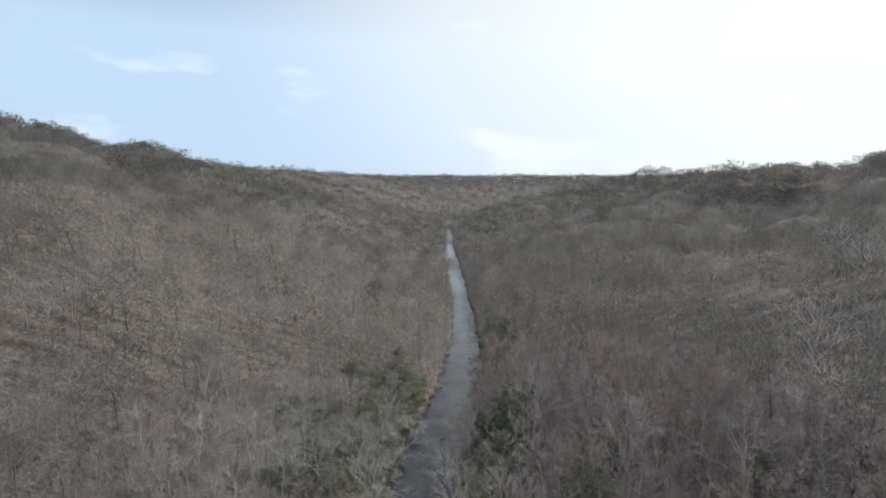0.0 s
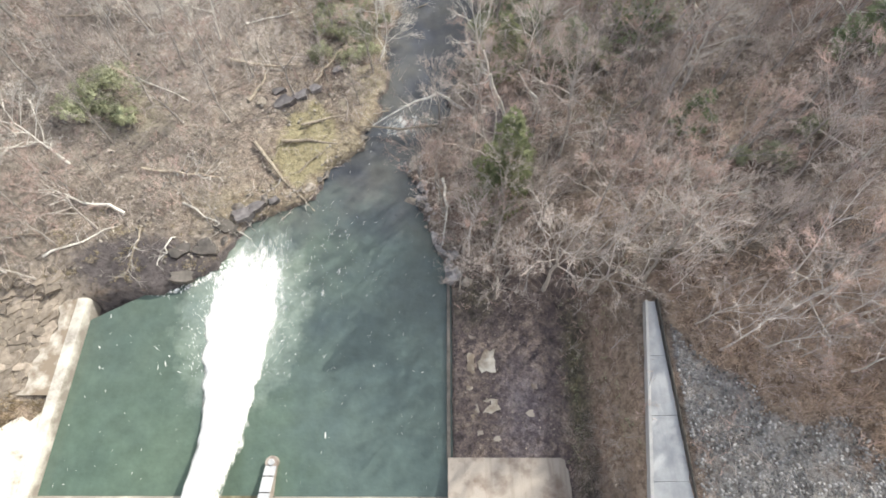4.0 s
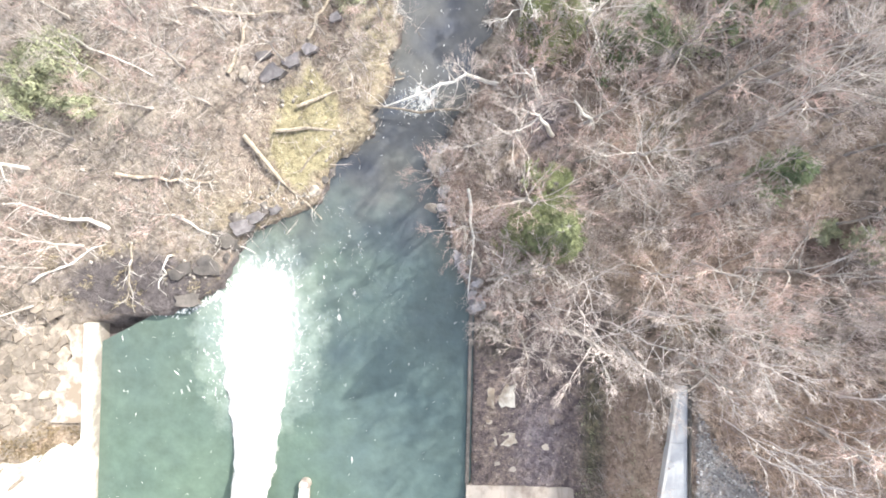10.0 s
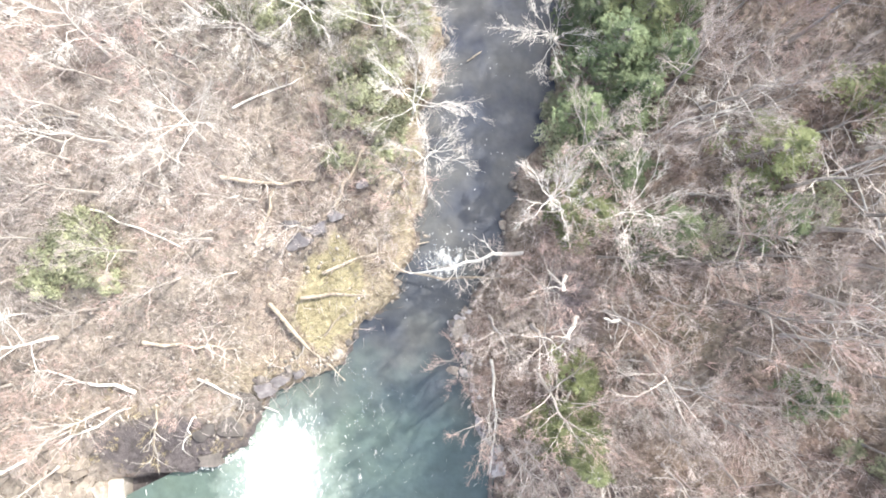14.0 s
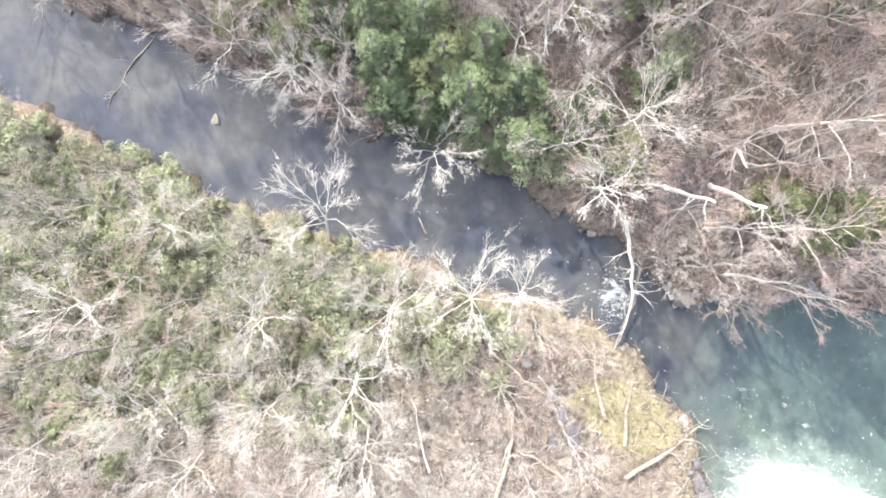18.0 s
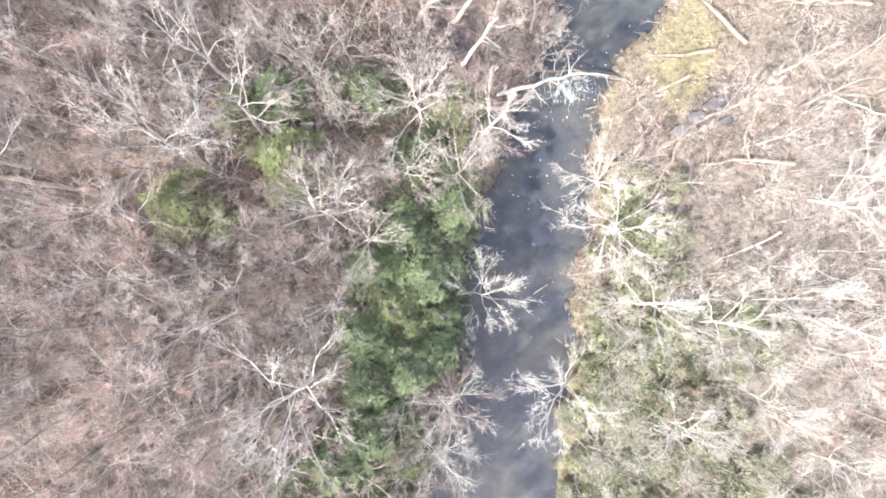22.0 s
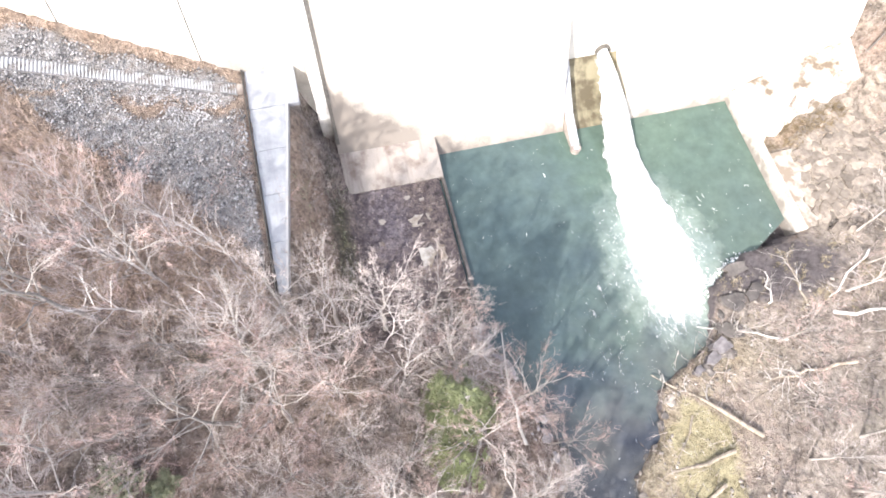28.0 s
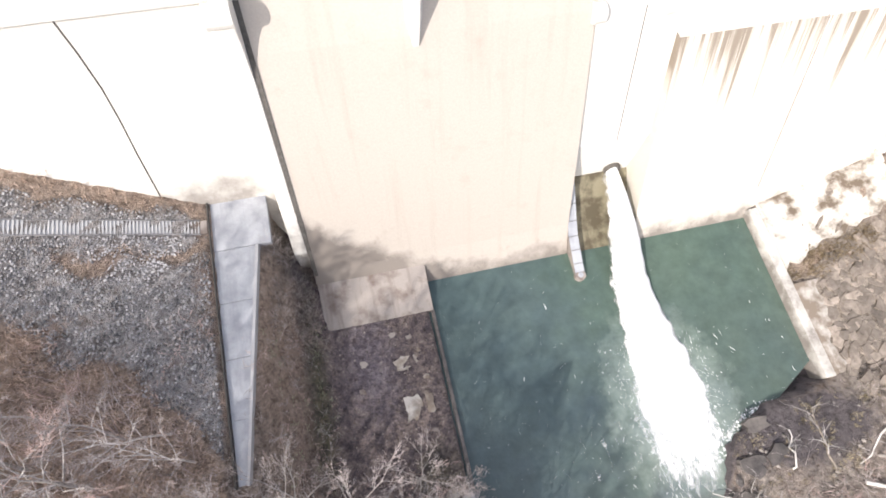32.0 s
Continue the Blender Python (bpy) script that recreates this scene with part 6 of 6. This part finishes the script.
def ledge_here(x, y):
    return not (y > 44.5 and x > -50 or x > -48.9 - 0.05 * (44 - y) or y < 31.5 + 0.3 * (x + 46.9) or x > -48.2 - 0.22 * (44 - y)) and noise.noise(Vector((x * 0.3, y * 0.3, 17))) > -0.28


for x, y in scatter(rg, 9000, -65, -48.4, 20, 47.5, 0.85, ledge_here)[:300]:
    st = part("flagstone", rg.choice(flags), rock_bank)
    s = rg.uniform(0.4, 1.25)
    st.matrix_basis = pose(x, y, float(ground_z(x, y)) + 0.05, rg.uniform(-10, 10), rg.uniform(-10, 10), rg.gauss(20, 30)) @ Matrix.Diagonal((s, s, 0.8, 1))


# ---- undergrowth ----
def brush_template(seed, n, h, r):
    rg = random.Random(seed)
    w = Wood(seed)
    for _ in range(n):
        d = Vector((rg.gauss(0, 0.55), rg.gauss(0, 0.55), 1)).normalized()
        l = h * rg.uniform(0.5, 1.2)
        p = Vector((rg.gauss(0, 0.25), rg.gauss(0, 0.25), 0))
        w.blade(p, p + d * l, r)
        for _ in range(4):
            q = p + d * l * rg.uniform(0.35, 0.9)
            w.blade(q, q + sway(rg, d, 0.8) * l * 0.45, r * 0.8)
    return triangles(w.v, w.f)


def stick_template(seed, n):
    rg = random.Random(seed)
    w = Wood(seed)
    for _ in range(n):
        a = rg.uniform(0, 6.28)
        d = Vector((math.cos(a), math.sin(a), rg.uniform(-0.03, 0.18)))
        p = Vector((rg.gauss(0, 1.2), rg.gauss(0, 1.2), 0.2))
        l = rg.uniform(0.8, 3.2)
        w.spike(p, p + d * l, rg.uniform(0.014, 0.045))
        if l > 1.8:
            for _ in range(3):
                q = p + d * l * rg.uniform(0.4, 0.9)
                w.spike(q, q + sway(rg, d, 0.6) * l * 0.4, 0.018)
    return triangles(w.v, w.f)


def brush_here(x, y):
    if spot(x, y, -40.5, 48.4, 8.8, 4.0) > 0.40:
        return False
    return woods_here(x, y) or (x > 21 and 24 < y < 46) or (11 < x < 18 and 26 < y < 46)


rg = random.Random(52)
near_b = scatter(rg, 14000, -64, 64, 24, 140, 1.35, brush_here)
cut = len(near_b) // 3
many("undergrowth", [brush_template(900 + i, 6, 1.7 + 0.3 * (i % 3), 0.03) for i in range(5)], near_b[:cut * 2], M_TWIG, "bare grey brush and saplings on the forest floor", "brush", 61, 0.5, 1.3)
many("red_undergrowth", [brush_template(930 + i, 7, 1.5, 0.03) for i in range(4)], near_b[cut * 2:], M_RED, "reddish-brown bare brush on the slopes", "brush", 62, 0.5, 1.3)
sticks = scatter(rg, 6000, -64, -9, 45, 135, 1.35, lambda x, y: x < float(left_bank(y)) - 1.5 and spot(x, y, -40.5, 48.4, 9, 4) < 0.35)
sticks += scatter(rg, 1400, 4, 60, 46, 130, 2.6, lambda x, y: x > float(right_bank(y)) + 1.5)
many("dead_wood", [stick_template(950 + i, 5) for i in range(5)], sticks, M_TWIG, "bleached sticks and broken branches scattered over the leaf litter", "sticks", 63, 0.6, 1.2)
dry = scatter(rg, 700, -31, -12, 55, 84, 0.6, lambda x, y: x < float(left_bank(y)) - 0.6 and noise.noise(Vector((x * 0.3, y * 0.3, 31))) > 0.0)
many("bank_tufts", [brush_template(970 + i, 9, 0.5, 0.025) for i in range(3)], dry, M_STRAW, "dry yellowish tufts on the sandy bank", "grass", 64, 0.4, 1.1)
litter = scatter(rg, 700, -1.2, 10, 26.5, 47, 0.5, lambda x, y: noise.noise(Vector((x * 0.4, y * 0.3, 5))) > -0.05)
many("pale_litter", temps, litter, M_ROCK, "pale chips of debris strewn over the dark floor", "debris", 65, 0.03, 0.10, -0.02, 0.4)
ditch = scatter(rg, 900, 10.8, 18.2, 24, 46, 0.55, lambda x, y: noise.noise(Vector((x * 0.5, y * 0.25, 8))) > -0.1)
many("ditch_weeds", [brush_template(980 + i, 8, 0.8, 0.03) for i in range(3)], ditch[::3], M_LAUREL, "dull green and brown weeds filling the ditch", "weeds", 66, 0.4, 1.2)
many("ditch_brush", [brush_template(985 + i, 8, 0.9, 0.03) for i in range(3)], ditch[1::3], M_RED, "brown dead stalks in the ditch", "weeds", 72, 0.4, 1.2)
shade_b = scatter(rg, 3000, -62, -47, 22, 36, 0.36, lambda x, y: ((x + 53.5) / 7.0) ** 2 + ((y - 29.8 - 0.22 * (x + 53)) / 1.7) ** 2 < 0.9 + 1.6 * noise.noise(Vector((x * 0.5, y * 0.5, 6))))
many("bank_scrub", [brush_template(1070 + i, 12, 0.8, 0.035) for i in range(3)], shade_b, M_SCRUB, "low brown scrub growing over the edge of the apron", "brush", 73, 0.5, 1.2)
slope = scatter(rg, 4200, 20.6, 62, 17, 48, 0.85, lambda x, y: y > 36.8 - 0.95 * (x - 21.5) + 3 * noise.noise(Vector((x * 0.2, y * 0.2, 3))) and y > 19)
many("slope_brush", [brush_template(990 + i, 8, 2.3, 0.028) for i in range(4)], slope[::2], M_DEADGRASS, "tall brown bare brush below the rubble slope", "brush", 67, 0.5, 1.3)
pale_b = scatter(rg, 420, -9, 6, 49, 68, 1.0, lambda x, y: 0.2 < x - float(right_bank(y)) < 6.5)
pale_b += scatter(rg, 300, -18, -8, 70, 96, 1.1, lambda x, y: -0.2 < float(left_bank(y)) - x < 4.0)
pale_b += scatter(rg, 260, 0, 16, 103, 150, 1.3, lambda x, y: -0.2 < x - float(right_bank(y)) < 5.0)
many("bank_brush", [brush_template(1010 + i, 13, 3.0, 0.02) for i in range(4)], pale_b, M_TWIG, "pale leafless shrubs crowding the water's edge", "brush", 68, 0.5, 1.2, 0.1, 0.25)
many("dark_sticks", [stick_template(1030 + i, 4) for i in range(4)], scatter(rg, 6000, -64, -12, 46, 135, 1.4, lambda x, y: x < float(left_bank(y)) - 2 and spot(x, y, -40.5, 48.4, 9, 4) < 0.35 and noise.noise(Vector((x * 0.15, y * 0.15, 61))) > -0.2), M_DARKWOOD, "dark rotting branches in the leaf litter", "sticks", 69, 0.6, 1.4)
tufts = scatter(rg, 5200, 20.4, 50, 7, 40, 0.42, lambda x, y: abs(y - 14.8) > 1.1 and y > 17.4 - 0.48 * (10.2 + 0.47 * (x - 19.8)) and float(rubble_cover(x, y)) < 0.5 + 0.5 * noise.noise(Vector((x * 0.4, y * 0.4, 12))))
many("slope_grass", [brush_template(1050 + i, 9, 0.7, 0.03) for i in range(3)], tufts, M_DEADGRASS, "dead brown grass growing through the rubble", "grass", 70, 0.5, 1.2)
pale_st = scatter(rg, 9000, -64, -14, 46, 120, 0.45, lambda x, y: x < float(left_bank(y)) - 1.5 and noise.noise(Vector((x * 0.16, y * 0.16, 21))) + 0.5 * noise.noise(Vector((x * 0.6, y * 0.6, 4))) > 0.12)
many("loose_stones", temps, pale_st, M_PALEST, "pale loose stones showing through the leaf litter", "stones", 71, 0.05, 0.25, 0.03, 0.3)

# slender pale saplings at the foot of the works
slender = []
for i in range(4):
    slender.append(tree_thing("slender_tree", 1500 + i, M_PALEBARK, M_TWIG, "slender pale-barked young tree on the bank beside the works", "slender trees beside the works",
                              height=11 + i, spread=2.3 + 0.3 * i, limbs=9, seconds=4, twigs=5, thick=0.62, gnarl=0.22, fork=0.28, lean=0.1))
rg = random.Random(88)
stand = [(22.9, 43.9), (17.4, 46.4), (10.2, 47.0), (5.2, 46.6), (13.3, 44.3), (20.9, 41.4), (8.7, 51.0), (12.1, 46.2), (6.3, 48.2), (2.4, 47.2), (3.8, 50.0), (15.2, 47.8), (24.6, 40.2), (28.4, 38.8),
         (32.0, 36.0), (30.6, 41.0), (35.4, 33.4), (36.8, 38.2), (26.2, 43.6), (40.0, 35.6), (41.5, 31.0), (0.6, 49.4), (1.4, 52.6), (7.2, 44.6), (22.4, 37.6), (25.4, 36.2), (27.2, 34.6), (24.0, 34.8), (29.6, 33.4), (32.6, 31.8), (30.2, 37.0), (34.4, 36.6), (38.2, 33.2), (21.6, 44.8), (18.8, 43.6), (15.8, 44.4)]
for i, (x, y) in enumerate(stand):
    put(slender[i % 4], x, y, rg.uniform(0, 360), rg.uniform(0.7, 1.1), (rg.uniform(-7, 7), rg.uniform(-7, 7)), first=i < 4)
for x, y, s in ((14.1, 32.4, 0.26), (12.0, 37.6, 0.34), (15.6, 36.6, 0.3), (12.8, 29.0, 0.2), (16.4, 41.0, 0.36), (12.6, 41.4, 0.34), (8.8, 42.6, 0.3), (5.4, 42.8, 0.3)):
    put(slender[int(x) % 4], x, y, rg.uniform(0, 360), s, (rg.uniform(-12, 12), rg.uniform(-12, 12)))


# fine-twigged thickets that soften the woods
def haze_template(seed, n, h, r):
    """A low crown of very many thin upswept twigs on a few stems."""
    rg = random.Random(seed)
    w = Wood(seed)
    for _ in range(5):
        w.spike(Vector((rg.gauss(0, 0.15), rg.gauss(0, 0.15), -0.2)), Vector((rg.gauss(0, r * 0.4), rg.gauss(0, r * 0.4), h * rg.uniform(0.7, 1.0))), 0.05)
    for _ in range(n):
        a, q = rg.uniform(0, 6.283), r * math.sqrt(rg.random())
        z = h * (0.45 + 0.5 * rg.random() * (1 - 0.5 * (q / r) ** 2))
        p = Vector((q * math.cos(a), q * math.sin(a), z))
        d = Vector((math.cos(a) * q / r * 0.8, math.sin(a) * q / r * 0.8, 0.8)) + Vector((rg.gauss(0, 0.4), rg.gauss(0, 0.4), 0))
        w.blade(p, p + d.normalized() * rg.uniform(0.7, 1.8), 0.017)
    return triangles(w.v, w.f)


many("pale_slope_brush", [brush_template(1090 + i, 9, 2.4, 0.024) for i in range(4)], slope[1::2], M_HAZE, "tall pale bare brush below the rubble slope", "brush", 76, 0.5, 1.3)
haze_t = [haze_template(1600 + i, 320, 5.5 + i % 3, 2.4 + 0.4 * (i % 3)) for i in range(5)]
rg = random.Random(95)
hz = scatter(rg, 2200, 1, 64, 47, 140, 3.0, lambda x, y: woods_here(x, y) and spot(x, y, 16, 67, 5, 6) < 0.4 and spot(x, y, 5.5, 68, 4, 6) < 0.4 and noise.noise(Vector((x * 0.09, y * 0.09, 41))) > -0.12)
hz += scatter(rg, 240, -64, -34, 70, 140, 4.5, lambda x, y: woods_here(x, y) and noise.noise(Vector((x * 0.09, y * 0.09, 43))) > 0.05)
hz += scatter(rg, 220, 21, 60, 33, 47, 3.4, lambda x, y: y > 38 - 0.8 * (x - 21.5))
many("fine_saplings", haze_t, hz, M_HAZE, "thickets of fine lavender-grey leafless saplings on the slopes", "brush", 74, 0.6, 1.25)
wz = scatter(rg, 260, -46, -9, 92, 142, 3.4, lambda x, y: woods_here(x, y) and noise.noise(Vector((x * 0.1, y * 0.1, 47))) > -0.1)
many("pale_thickets", haze_t, wz, M_WTWIG, "whitish leafless thickets among the green shrubs", "brush", 75, 0.5, 1.1)
lace = scatter(rg, 900, -64, -24, 74, 140, 3.3, lambda x, y: woods_here(x, y) and noise.noise(Vector((x * 0.12, y * 0.12, 51))) > -0.2)
many("lacy_thickets", [haze_template(1650 + i, 130, 4.2 + i % 3, 2.2) for i in range(4)], lace, M_WTWIG, "lacy whitish leafless saplings over the bleached bank", "brush", 78, 0.6, 1.2)
corner = scatter(rg, 400, 11.3, 14.6, 17.6, 30, 1.1, lambda x, y: noise.noise(Vector((x * 0.4, y * 0.3, 57))) > -0.25)
many("corner_brush", [haze_template(1680 + i, 170, 3.4 + i % 2, 1.2) for i in range(3)], corner, M_TWIG, "smoky grey bare brush in the corner below the dam wall", "brush", 79, 0.5, 1.0)
mud_t = scatter(rg, 420, -52, -31, 45.5, 56, 0.7, lambda x, y: x < float(left_bank(y)) - 0.8 and noise.noise(Vector((x * 0.35, y * 0.5, 53))) > 0.1)
many("mud_reeds", [brush_template(1700 + i, 12, 0.7, 0.03) for i in range(3)], mud_t, M_STRAW, "straw-coloured dead reeds on the dark mud", "reeds", 77, 0.5, 1.2)
